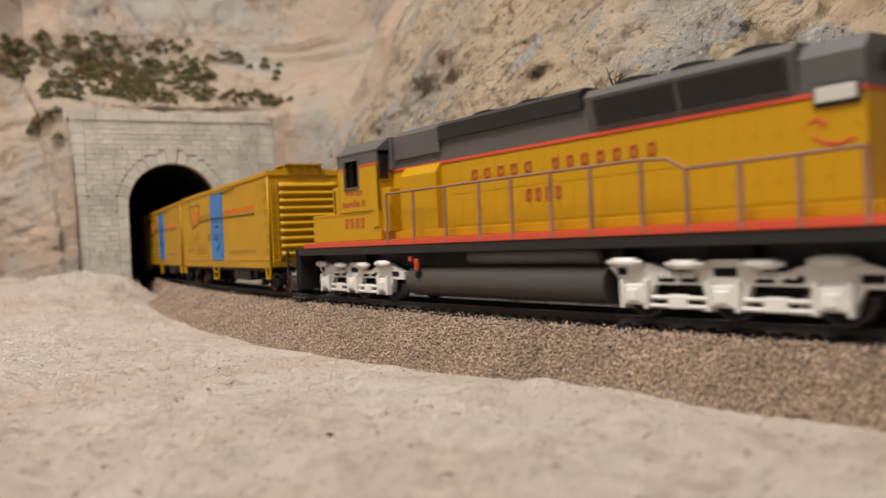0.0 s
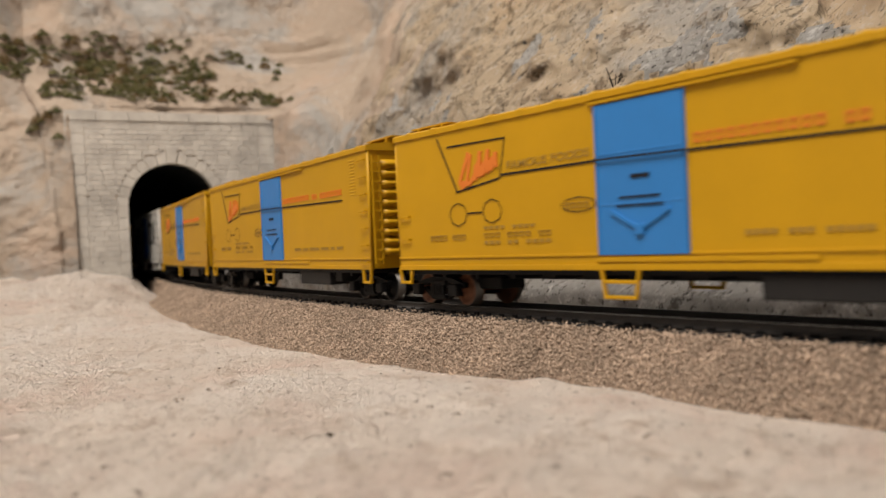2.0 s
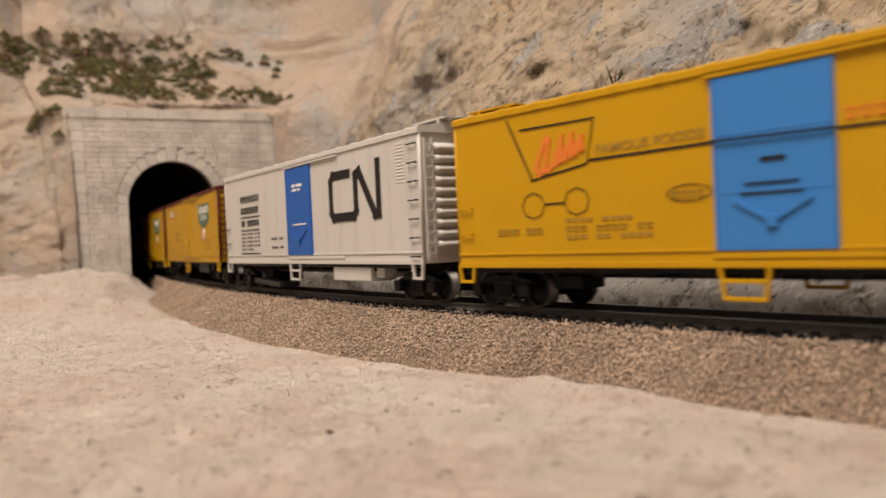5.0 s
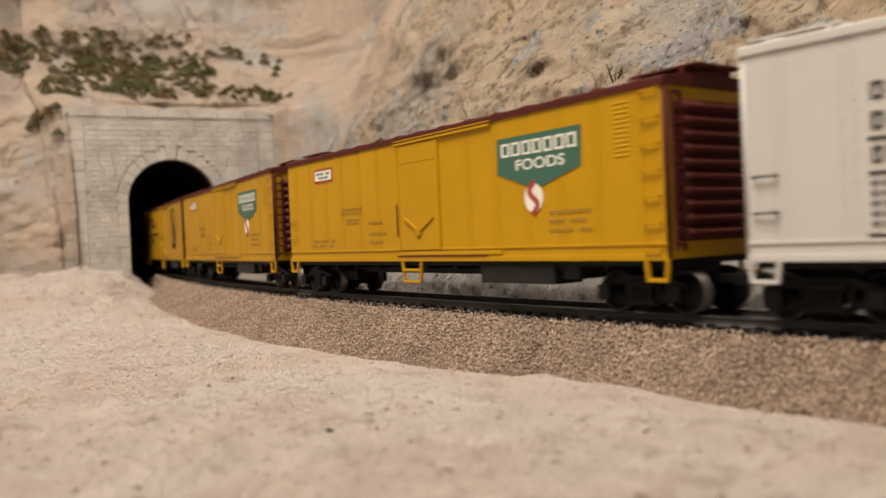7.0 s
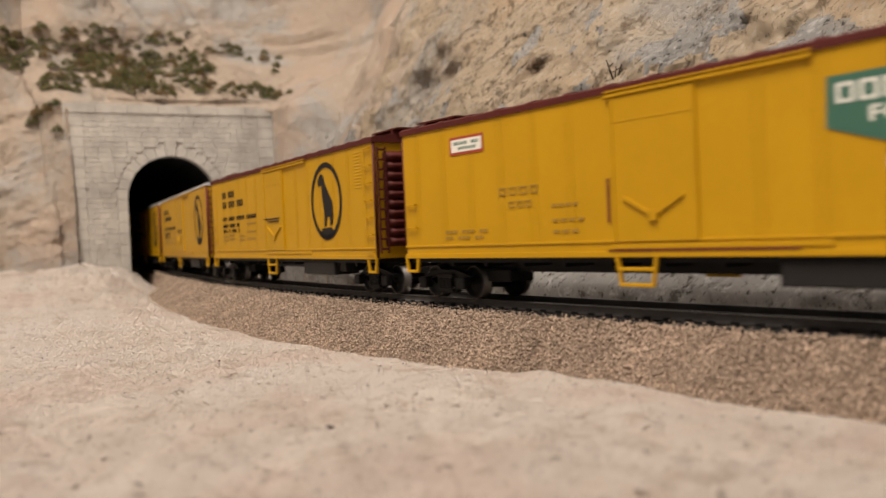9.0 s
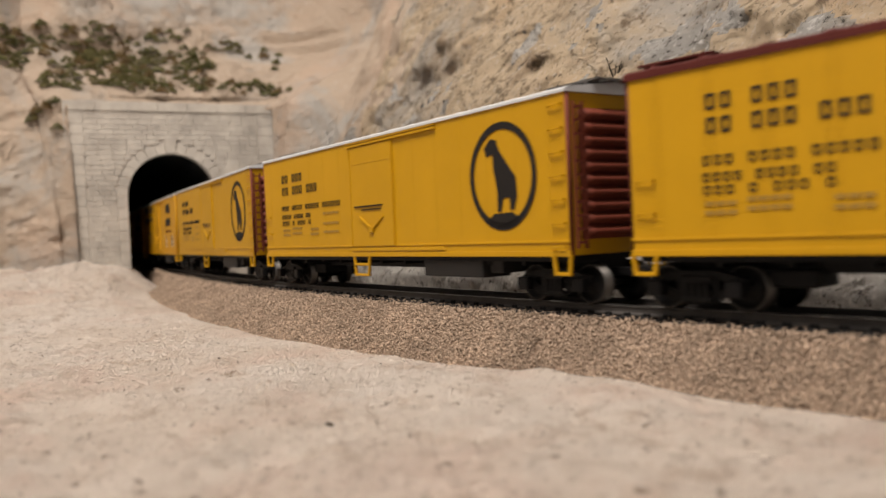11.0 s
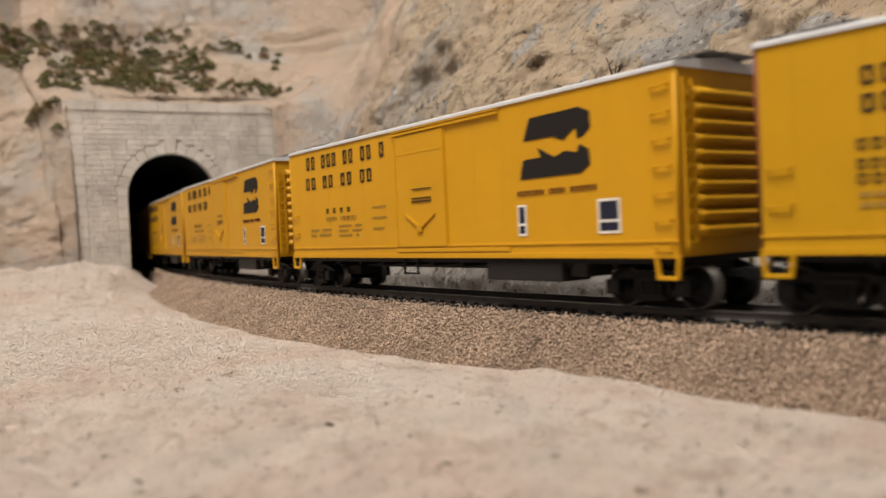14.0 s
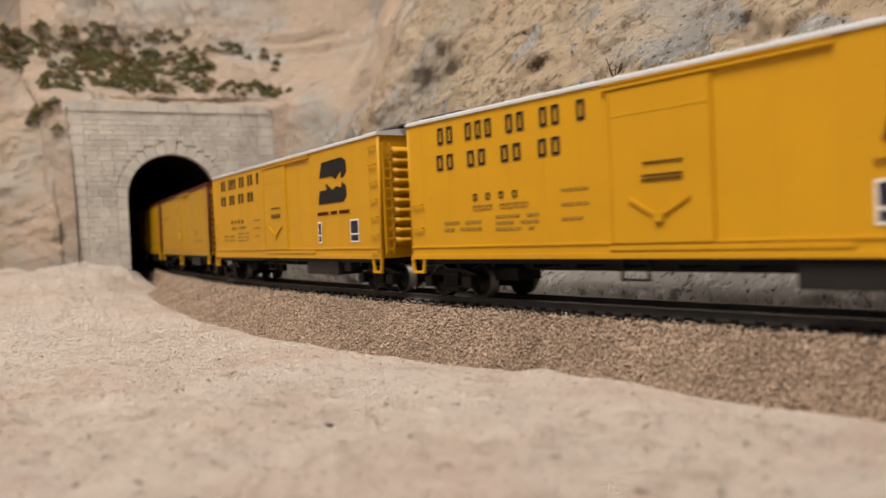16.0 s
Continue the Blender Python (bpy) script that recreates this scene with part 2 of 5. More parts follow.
def ground_height(x, y):
    s, off = near_line(x, y)
    toe = lerp_table(TOE, s)
    if off < toe - 3:
        return -20.0
    z = TOE_Z + 0.4
    d = off - toe
    # the plain lifts gently towards the far cliff foot and sinks a little towards the viewer
    z += 0.012 * max(0, y - 250) * min(1, max(0, d) / 60.0)
    z += 18.0 * max(0, min(1, (-s - 250) / 200.0)) * max(0, min(1, (d + 2) / 30.0))
    z += 1.6 * noise.fractal((x * 0.012, y * 0.012, 3.1), 1.0, 2.0, 3) * min(1, max(0, d) / 12 + 0.2)
    z += 1.5 * noise.fractal((x * 0.06, y * 0.06, 7.7), 0.9, 2.0, 4) * min(1, max(0, d) / 12 + 0.2)
    z += 1.25 * noise.fractal((x * 0.22, y * 0.35, 1.7), 0.8, 2.0, 3) * min(1, max(0.12, (d - 2) / 14))
    far = max(0, min(1, (y - 420) / 160.0))
    z += far * (4.0 * noise.fractal((x * 0.035, y * 0.035, 9.0), 1.0, 2.0, 4) + 2.0 * abs(noise.noise((x * 0.09, y * 0.09, 4.0)))) * min(1, max(0, d) / 15)
    z += 1.3 * math.exp(-((d - 1.5) / 2.2) ** 2) * max(0, noise.noise((s * 0.03, 5.0, 0.0)))
    z += 1.9 * math.exp(-((s - 125) / 9) ** 2 - ((d - 1.5) / 2.6) ** 2) + 1.2 * math.exp(-((s - 145) / 14) ** 2 - ((d - 1.0) / 2.0) ** 2)
    return z


def ground():
    """The foreground plain: fine near the lens, coarser behind and out to the sides."""
    xs = np.concatenate([np.linspace(-3600, -1000, 8), np.linspace(-900, -330, 50), np.linspace(-325, 260, 420), np.linspace(270, 900, 40), np.linspace(1000, 3600, 8)])
    ys = np.concatenate([np.linspace(-3000, -1000, 6), np.linspace(-900, 40, 40), np.linspace(45, 420, 300), np.linspace(422, 760, 110), np.linspace(800, 4200, 10)])
    verts, faces = [], []
    for y in ys:
        for x in xs:
            verts.append((x, y, ground_height(x, y)))
    n = len(xs)
    for j in range(len(ys) - 1):
        for i in range(n - 1):
            k = j * n + i
            faces.append((k, k + 1, k + n + 1, k + n))
    return tagged(part("ground", raw_mesh("ground", verts, faces, SAND, True)), "pale sandy plaster ground beside the track", "ground", kind="structure")


ground()


def ballast_bank():
    """The bank under the track, a flat crown and two slopes."""
    verts, faces = [], []
    stations = [*np.arange(-3300, -640, 60.0), *np.arange(-640, 420, 6.0), *np.arange(420, 2800, 20.0)]
    for s in stations:
        t = lerp_table(TOE, s)
        for off, z in ((-70, BED_Z - 6), (-24, BED_Z - 0.6), (-15, BED_Z), (15.5, BED_Z + 0.6), (17.0, BED_Z + 0.2), (t, TOE_Z), (t + 8, TOE_Z - 8)):
            verts.append((*beside(s, off), z))
    for j in range(len(stations) - 1):
        for i in range(6):
            k = j * 7 + i
            faces.append((k, k + 1, k + 8, k + 7))
    return tagged(part("ballast_bank", raw_mesh("ballast_bank", verts, faces, BEDDING, True)), "brown gravel embankment under the track", "embankment", kind="structure")


ballast_bank()


def portal():
    """Cut-stone tunnel portal; local x runs out of the tunnel, y to the far side of the line."""
    m = at_line(PORTAL_S, 0)
    top = tagged(empty("tunnel_portal"), "grey cut-stone tunnel portal with an arched opening", "tunnel portal", kind="structure")
    top.matrix_basis = m
    yc, r, spring, z0, z1, y0, y1 = -1.0, 37.0, 62.0, -14.0, 143.0, -85.0, 90.0

    def half(z):
        if z <= spring:
            return r
        return math.sqrt(max(0.0, r * r - (z - spring) ** 2))

    # backing slab with the arch cut through it
    bm = bmesh.new()
    n = 40
    zs = [z0] + [z0 + (spring - z0) * i / 6 for i in range(1, 7)] + [spring + r * math.sin(math.pi / 2 * i / n) for i in range(1, n + 1)]
    for side in (-1, 1):
        edge = y0 if side < 0 else y1
        cols = []
        for z in zs:
            cols.append([bm.verts.new((xx, yy, z)) for xx in (-10, -1.05) for yy in (yc + side * half(z), edge)])
        for a, b in zip(cols, cols[1:]):
            bm.faces.new((a[2], a[3], b[3], b[2]))
            bm.faces.new((a[0], b[0], b[1], a[1]))
            bm.faces.new((a[0], a[2], b[2], b[0]))
            bm.faces.new((a[1], b[1], b[3], a[3]))
    box(bm, -10, -1.05, y0, y1, spring + r, z1)
    bmesh.ops.recalc_face_normals(bm, faces=bm.faces[:])
    part("backing", bm, MORTAR, top)
    # courses of cut stone, each stone a piece of its own
    rnd = random.Random(8)

    def stone(pts, proud):
        """A stone from its outline in y, z: chamfered front, sides down to the backing."""
        cy, cz = sum(p[0] for p in pts) / len(pts), sum(p[1] for p in pts) / len(pts)
        n = len(pts)
        k = []
        for y, z in pts:
            d = math.hypot(y - cy, z - cz)
            f = max(0.6, 1 - 0.3 / d)
            k.append((cy + (y - cy) * f, cz + (z - cz) * f))
        verts = [(-2.6, y, z) for y, z in pts] + [(proud - 0.25, y, z) for y, z in pts] + [(proud, y, z) for y, z in k]
        faces = [tuple(range(2 * n, 3 * n))]
        for lay in (0, 1):
            for i in range(n):
                j = (i + 1) % n
                faces.append((lay * n + i, lay * n + j, (lay + 1) * n + j, (lay + 1) * n + i))
        part("stone", raw_mesh("stone", verts, faces, STONE), None, top)

    ring = r + 8.5
    gap = 0.1
    course = 4.3
    row = 0
    z = z0
    while z < z1 - 9:
        zt = min(z + course, z1 - 8)
        zm = z if z > spring else spring
        reach = ring if z <= spring else math.sqrt(max(0, ring * ring - (zm - spring) ** 2))
        spans = [(y0 + 15, yc - reach), (yc + reach, y1 - 15)] if reach > 2 else [(y0 + 15, y1 - 15)]
        for a, b in spans:
            y = a - (7.0 if row % 2 else 0.0)
            while y < b:
                w = rnd.uniform(8.5, 13)
                p, q = max(y, a), min(y + w, b)
                if q - p > 2:
                    stone([(p + gap, z + gap), (q - gap, z + gap), (q - gap, zt - gap), (p + gap, zt - gap)], rnd.uniform(-0.12, 0.1))
                y += w
        for a, b in ((y0, y0 + 15), (y1 - 15, y1)):
            if row % 2 == 0:
                stone([(a + gap, z + gap), (b - gap, z + gap), (b - gap, min(zt + course, z1 - 8) - gap), (a + gap, min(zt + course, z1 - 8) - gap)], 0.2 + rnd.uniform(-0.1, 0.1))
        z += course
        row += 1
    for i in range(7):
        a = y0 + (y1 - y0) * i / 7
        stone([(a + gap, z1 - 8 + gap), (a + (y1 - y0) / 7 - gap, z1 - 8 + gap), (a + (y1 - y0) / 7 - gap, z1), (a + gap, z1)], 0.9 + rnd.uniform(-0.15, 0.15))
    n = 15
    for i in range(n):
        a, b = math.pi * i / n + 0.004, math.pi * (i + 1) / n - 0.004
        big = 6.0 if i == n // 2 else 0.0
        stone([(yc - rr * math.cos(k), spring + rr * math.sin(k)) for k, rr in ((a, r), (a, ring - gap + big), (b, ring - gap + big), (b, r))][::-1], 0.3 + (1.2 if big else 0) + rnd.uniform(-0.1, 0.1))
    for side in (-1, 1):
        z = z0
        while z < spring - 1:
            zt = min(z + 9.5, spring)
            a, b = sorted((yc + side * r, yc + side * (ring - gap)))
            stone([(a, z + gap), (b, z + gap), (b, zt - gap), (a, zt - gap)], 0.3 + rnd.uniform(-0.1, 0.1))
            z += 9.5
    # tunnel lining: shade of the deep inside put into its near-black colour
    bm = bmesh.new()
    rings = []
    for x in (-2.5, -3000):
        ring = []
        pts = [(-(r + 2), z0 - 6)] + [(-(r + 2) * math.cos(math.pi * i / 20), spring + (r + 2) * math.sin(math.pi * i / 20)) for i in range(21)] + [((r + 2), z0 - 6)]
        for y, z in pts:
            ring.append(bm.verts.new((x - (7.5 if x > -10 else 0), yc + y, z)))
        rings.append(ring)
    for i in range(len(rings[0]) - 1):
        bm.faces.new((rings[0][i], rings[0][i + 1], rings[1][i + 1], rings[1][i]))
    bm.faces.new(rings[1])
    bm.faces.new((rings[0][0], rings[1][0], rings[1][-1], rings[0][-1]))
    part("lining", bm, TUNNEL, top, "tunnel lining with the inside darkness in its colour")
    return top


portal_ob = portal()


# ---- cliffs ----
def cliff_path():
    """Plan of the cliff foot from the far side round the portal and along behind the line."""
    px = lambda lat, back: (lambda c: (c[0] - back * math.cos(c[2]) - lat * math.sin(c[2]), c[1] - back * math.sin(c[2]) + lat * math.cos(c[2])))(line(PORTAL_S))
    left = [(-900, 250), (-640, 470), (-470, 560), (-380, 640), px(-98, -14), px(-81, -7)]
    mid = [px(0, 6), px(84, -7)]
    right = [beside(s, -w) for s, w in ((-400, 76), (-330, 66), (-230, 60), (-120, 54), (0, 50), (110, 46), (220, 46), (330, 50), (480, 70), (800, 160))]
    return left + mid + right


LEDGE = []


def cliff():
    pts = cliff_path()
    dense, tags = [], []
    for i in range(len(pts) - 1):
        a, b = pts[i], pts[i + 1]
        d = math.hypot(b[0] - a[0], b[1] - a[1])
        n = max(2, int(d / (2.2 if 3 <= i <= 14 else 8)))
        for k in range(n):
            dense.append((a[0] + (b[0] - a[0]) * k / n, a[1] + (b[1] - a[1]) * k / n))
            tags.append(i + k / n)
    P = np.array(dense)
    T = np.gradient(P, axis=0)
    for _ in range(14):
        T[1:-1] = (T[:-2] + T[1:-1] * 2 + T[2:]) / 4
    T /= np.linalg.norm(T, axis=1)[:, None]
    N = np.stack([-T[:, 1], T[:, 0]], 1)
    run = np.concatenate([[0], np.cumsum(np.hypot(*np.diff(P, axis=0).T))])
    heights = np.concatenate([np.linspace(-24, 240, 132), np.linspace(244, 440, 40), [445, 450, 455, 458, 460]])
    recede = {len(heights) - 5 + k: r for k, r in enumerate((60, 250, 700, 1600, 3200))}
    verts, faces, keep = [], [], {}
    lean_tab = ((0, 0.25), (4, 0.28), (5, 0.05), (7, 0.05), (7.6, 0.12), (8.4, 0.45), (11, 0.62), (14, 0.8), (18, 0.8))
    for j, z in enumerate(heights):
        for i in range(len(P)):
            g = tags[i]
            lean = lerp_table(lean_tab, g)
            zz = max(0, z)
            back = zz * lean + recede.get(j, 0)
            if 3.2 < g < 8.5:
                # ledge above the portal
                w = min(1, (g - 3.2) / 0.8, (8.5 - g) / 0.8)
                back += w * (max(0, min(zz, 205) - 141) * 1.3 + max(0, zz - 205) * 0.2)
            x, y = P[i] + N[i] * back
            q = Vector((x, y, z))
            big = noise.fractal(q * 0.009, 1.0, 2.0, 3)
            ridge = noise.ridged_multi_fractal(q * 0.022 + Vector((3, 1, 7)), 0.9, 2.1, 4, 1.0, 2.0)
            u = run[i]
            slant = noise.ridged_multi_fractal(Vector((u * 0.016 + z * 0.012, z * 0.034 - u * 0.02, 4.0 + big * 0.5)), 0.9, 2.1, 4, 1.0, 2.0)
            fine = noise.fractal(Vector((q.x * 0.055, q.y * 0.055, q.z * 0.075)), 0.95, 2.2, 5)
            amp = min(1, max(0.15, (z + 8) / 40.0))
            if 4.4 < g < 7.6 and z < 150:
                amp *= 0.05
            crag = noise.cell(Vector((q.x * 0.05 + fine * 0.4, q.y * 0.05, q.z * 0.09 + big))) - 0.5
            rough = 0.3 + 0.7 * max(0.0, min(1.0, (g - 9.0) / 1.2)) if g > 7 else 0.75
            strata = noise.ridged_multi_fractal(Vector((u * 0.045 + z * 0.05, z * 0.085 - u * 0.03, 9.0 + fine * 0.3)), 0.8, 2.2, 4, 1.0, 2.0)
            d = amp * (16 * big + rough * (1.6 * (ridge - 1.0) - 4.0 * (slant - 1.0) - 1.5 * (strata - 1.0))) + 2.2 * rough * fine + 0.9 * amp * rough * crag
            x, y = P[i] + N[i] * (back + d)
            verts.append((x, y, z + amp * 3 * noise.noise(q * 0.04)))
    n = len(P)
    for j in range(len(heights) - 1):
        for i in range(n - 1):
            if 5.02 < tags[i] < 6.98 and heights[j] < 138:
                continue
            k = j * n + i
            faces.append((k, k + 1, k + n + 1, k + n))
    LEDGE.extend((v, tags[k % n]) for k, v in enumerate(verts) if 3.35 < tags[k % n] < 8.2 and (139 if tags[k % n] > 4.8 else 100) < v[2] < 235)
    me = raw_mesh("cliff", verts, faces, ROCK, True)
    me.materials.append(TAN_ROCK)
    me.materials.append(GREY_ROCK)
    for f in me.polygons:
        g, v = tags[f.vertices[0] % n], verts[f.vertices[0]]
        wob = noise.fractal((v[0] * 0.03, v[1] * 0.03, v[2] * 0.03), 0.9, 2.0, 4)
        if g > 8.0 + 0.5 * wob and v[2] < 84 + 60 * wob:
            f.material_index = 2
        elif g > 9.6 + 0.8 * wob:
            f.material_index = 1
    return tagged(part("cliff", me), "tan and grey painted plaster rock face", "cliff", kind="structure")


cliff()


# ---- track ----
def track():
    top = tagged(empty("track"), "black plastic model railway track with dark rails", "track", kind="structure")
    stations = [*range(-3300, -640, 60), *range(-640, 430, 8), *range(430, 2800, 20)]
    prof = ((-1.3, -2.5), (1.3, -2.5), (1.3, -2.1), (0.35, -1.7), (0.35, -0.7), (0.6, -0.45), (0.6, 0.0), (-0.6, 0.0), (-0.6, -0.45), (-0.35, -0.7), (-0.35, -1.7), (-1.3, -2.1))
    for off in (8.25, -8.25):
        verts, faces = [], []
        for s in stations:
            for o, z in prof:
                verts.append((*beside(s, off + o), z))
        k = len(prof)
        for j in range(len(stations) - 1):
            for i in range(k):
                a, b = j * k + i, j * k + (i + 1) % k
                faces.append((a, b, b + k, a + k))
        me = raw_mesh("rail", verts, faces, RAIL)
        me.materials.append(RAILTOP)
        for f in me.polygons:
            if f.index % k == 6:
                f.material_index = 1
        part("rail", me, RAIL, top)
    bm = bmesh.new()
    box(bm, -1.5, 1.5, -15.2, 15.2, -5.6, -2.52, 0.2)
    for y in (-8.25, 8.25):
        for e in (-1.9, 1.3):
            box(bm, -0.9, 0.9, y + e, y + e + 0.6, -2.52, -1.7)
    me = mesh_of("sleeper", bm, SLEEPER)
    for i in range(165):
        s = -600 + i * 6.1
        ob = part("sleeper", me, SLEEPER, top)
        ob.matrix_basis = at_line(s)
    return top


track()


# ---- loose gravel on the bank ----
def gravel():
    rg = np.random.default_rng(5)
    octa = np.array([(1, 0, 0), (0, 1, 0), (-1, 0, 0), (0, -1, 0), (0, 0, 1), (0, 0, -1)], float)
    tri = np.array([(0, 1, 4), (1, 2, 4), (2, 3, 4), (3, 0, 4), (1, 0, 5), (2, 1, 5), (3, 2, 5), (0, 3, 5)])
    places = []
    for count, lo, hi in ((105000, 15.5, None), (17000, 10.3, 16.2), (5000, -7.0, 7.0), (5000, -30.0, -10.0)):
        for s, u in zip(rg.uniform(-470, 300, count), rg.random(count)):
            toe = lerp_table(TOE, s)
            off = lo + (((hi or toe + 0.8) - lo) * u)
            if off > 16:
                z = BED_Z + 0.8 + (TOE_Z - 0.8 - BED_Z) * (off - 16.5) / (toe - 16.5)
            elif off < -15:
                z = BED_Z - 0.6 + (off + 15) * 0.06
            elif off > 9:
                z = BED_Z + 1.1
            else:
                z = BED_Z + 0.1
            places.append((*beside(s, off), z + rg.normal(0, 0.34)))
    P = np.array(places)
    n = len(P)
    size = rg.uniform(0.24, 0.42, (n, 1, 1)) * rg.uniform(0.8, 1.25, (n, 1, 3))
    turn = rg.uniform(0, 6.28, n)
    tip = rg.normal(0, 0.5, n)
    Q = octa[None] * rg.uniform(0.75, 1.25, (n, 6, 1)) + rg.normal(0, 0.18, (n, 6, 3))
    Q = np.stack([Q[..., 0], Q[..., 1] * np.cos(tip)[:, None] - Q[..., 2] * np.sin(tip)[:, None], Q[..., 1] * np.sin(tip)[:, None] + Q[..., 2] * np.cos(tip)[:, None]], -1) * size
    Q = np.stack([Q[..., 0] * np.cos(turn)[:, None] - Q[..., 1] * np.sin(turn)[:, None], Q[..., 0] * np.sin(turn)[:, None] + Q[..., 1] * np.cos(turn)[:, None], Q[..., 2]], -1)
    V = Q + P[:, None, :]
    F = (tri[None] + (np.arange(n) * 6)[:, None, None]).reshape(-1)
    me = bpy.data.meshes.new("gravel")
    me.vertices.add(n * 6)
    me.vertices.foreach_set("co", (V.reshape(-1) * MM).astype(np.float32))
    me.loops.add(len(F))
    me.loops.foreach_set("vertex_index", F.astype(np.int32))
    me.polygons.add(len(F) // 3)
    me.polygons.foreach_set("loop_start", np.arange(0, len(F), 3, dtype=np.int32))
    me.update(calc_edges=True)
    me.materials.append(GRAVEL)
    return tagged(part("gravel", me), "loose tan and brown track gravel", "gravel", kind="stuff")


gravel()


# ---- low shrubs on the ledge over the tunnel, a dry twig, stones and crumbs on the sand ----
def shrub_mesh(seed, mat):
    rnd = random.Random(seed)
    verts, faces = [], []
    for _ in range(240):
        a, q = rnd.uniform(0, 2 * math.pi), rnd.random() ** 0.6
        c = Vector((q * 5.2 * math.cos(a), q * 4.0 * math.sin(a), rnd.uniform(0, 1) * 4.6 * (1 - q * q) + 0.2))
        r = rnd.uniform(0.35, 1.0)
        k = len(verts)
        for _ in range(5):
            d = Vector((rnd.gauss(0, 1), rnd.gauss(0, 1), rnd.gauss(0, 0.7))).normalized() * r * rnd.uniform(0.6, 1.2)
            verts.append(tuple(c + d))
        faces += [(k, k + 1, k + 2), (k, k + 2, k + 3), (k, k + 3, k + 4), (k + 1, k + 2, k + 4)]
    return raw_mesh("shrub", verts, faces, mat)


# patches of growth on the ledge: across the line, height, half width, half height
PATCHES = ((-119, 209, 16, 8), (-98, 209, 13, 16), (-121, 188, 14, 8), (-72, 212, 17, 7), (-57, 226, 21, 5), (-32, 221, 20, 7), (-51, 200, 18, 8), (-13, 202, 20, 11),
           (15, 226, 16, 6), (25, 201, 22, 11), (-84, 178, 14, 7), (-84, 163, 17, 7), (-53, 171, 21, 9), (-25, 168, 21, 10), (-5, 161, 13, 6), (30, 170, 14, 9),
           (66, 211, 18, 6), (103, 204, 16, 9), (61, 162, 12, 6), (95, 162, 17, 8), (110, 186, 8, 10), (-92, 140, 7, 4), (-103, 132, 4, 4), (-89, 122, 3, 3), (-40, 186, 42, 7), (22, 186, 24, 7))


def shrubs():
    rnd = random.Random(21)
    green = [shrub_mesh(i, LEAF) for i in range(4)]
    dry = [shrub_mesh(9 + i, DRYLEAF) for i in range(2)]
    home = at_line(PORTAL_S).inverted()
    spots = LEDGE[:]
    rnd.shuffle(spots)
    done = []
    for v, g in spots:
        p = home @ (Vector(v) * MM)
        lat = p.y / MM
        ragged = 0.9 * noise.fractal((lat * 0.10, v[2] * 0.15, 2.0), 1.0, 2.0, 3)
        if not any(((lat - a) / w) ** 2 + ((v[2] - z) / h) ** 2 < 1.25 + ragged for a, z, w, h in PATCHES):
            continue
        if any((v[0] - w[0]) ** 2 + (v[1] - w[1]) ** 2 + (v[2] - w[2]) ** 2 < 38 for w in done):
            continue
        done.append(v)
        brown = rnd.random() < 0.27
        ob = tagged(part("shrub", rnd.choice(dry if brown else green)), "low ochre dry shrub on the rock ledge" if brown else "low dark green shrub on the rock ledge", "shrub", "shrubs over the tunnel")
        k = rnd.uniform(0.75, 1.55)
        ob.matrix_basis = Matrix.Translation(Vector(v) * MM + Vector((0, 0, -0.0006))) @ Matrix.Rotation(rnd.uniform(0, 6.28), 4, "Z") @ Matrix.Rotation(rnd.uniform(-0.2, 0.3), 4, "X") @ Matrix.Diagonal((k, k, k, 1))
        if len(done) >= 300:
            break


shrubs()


def pebble_mesh(seed, mat):
    rnd = random.Random(seed)
    bm = bmesh.new()
    bmesh.ops.create_icosphere(bm, subdivisions=2, radius=1.0)
    for v in bm.verts:
        v.co *= 1 + 0.35 * noise.noise(v.co * 1.3 + Vector((seed * 3.1, 0, 0)))
        v.co.z *= 0.6
    return mesh_of("pebble", bm, mat)


def rubble():
    """Crumbs of plaster and stones lying on the sand, thickest at the cliff foot."""
    rnd = random.Random(33)
    kinds = [pebble_mesh(i, SAND) for i in range(6)]
    count = 0
    while count < 130:
        if count < 90:
            x, y = rnd.uniform(-430, -190), rnd.uniform(430, 640)
            k = rnd.uniform(0.4, 2.0)
        else:
            x, y = rnd.uniform(-120, 90), rnd.uniform(110, 330)
            k = rnd.uniform(0.25, 0.8)
        s, off = near_line(x, y)
        if off < lerp_table(TOE, s) + 2:
            continue
        ob = tagged(part("pebble", rnd.choice(kinds)), "small pale crumb of rock on the sand", "stone", "stones on the sand")
        ob.matrix_basis = Matrix.Translation((x * MM, y * MM, (ground_height(x, y) - 0.1 * k) * MM)) @ Matrix.Rotation(rnd.uniform(0, 6.28), 4, "Z") @ Matrix.Diagonal((k * rnd.uniform(0.8, 1.5), k, k, 1))
        count += 1


rubble()


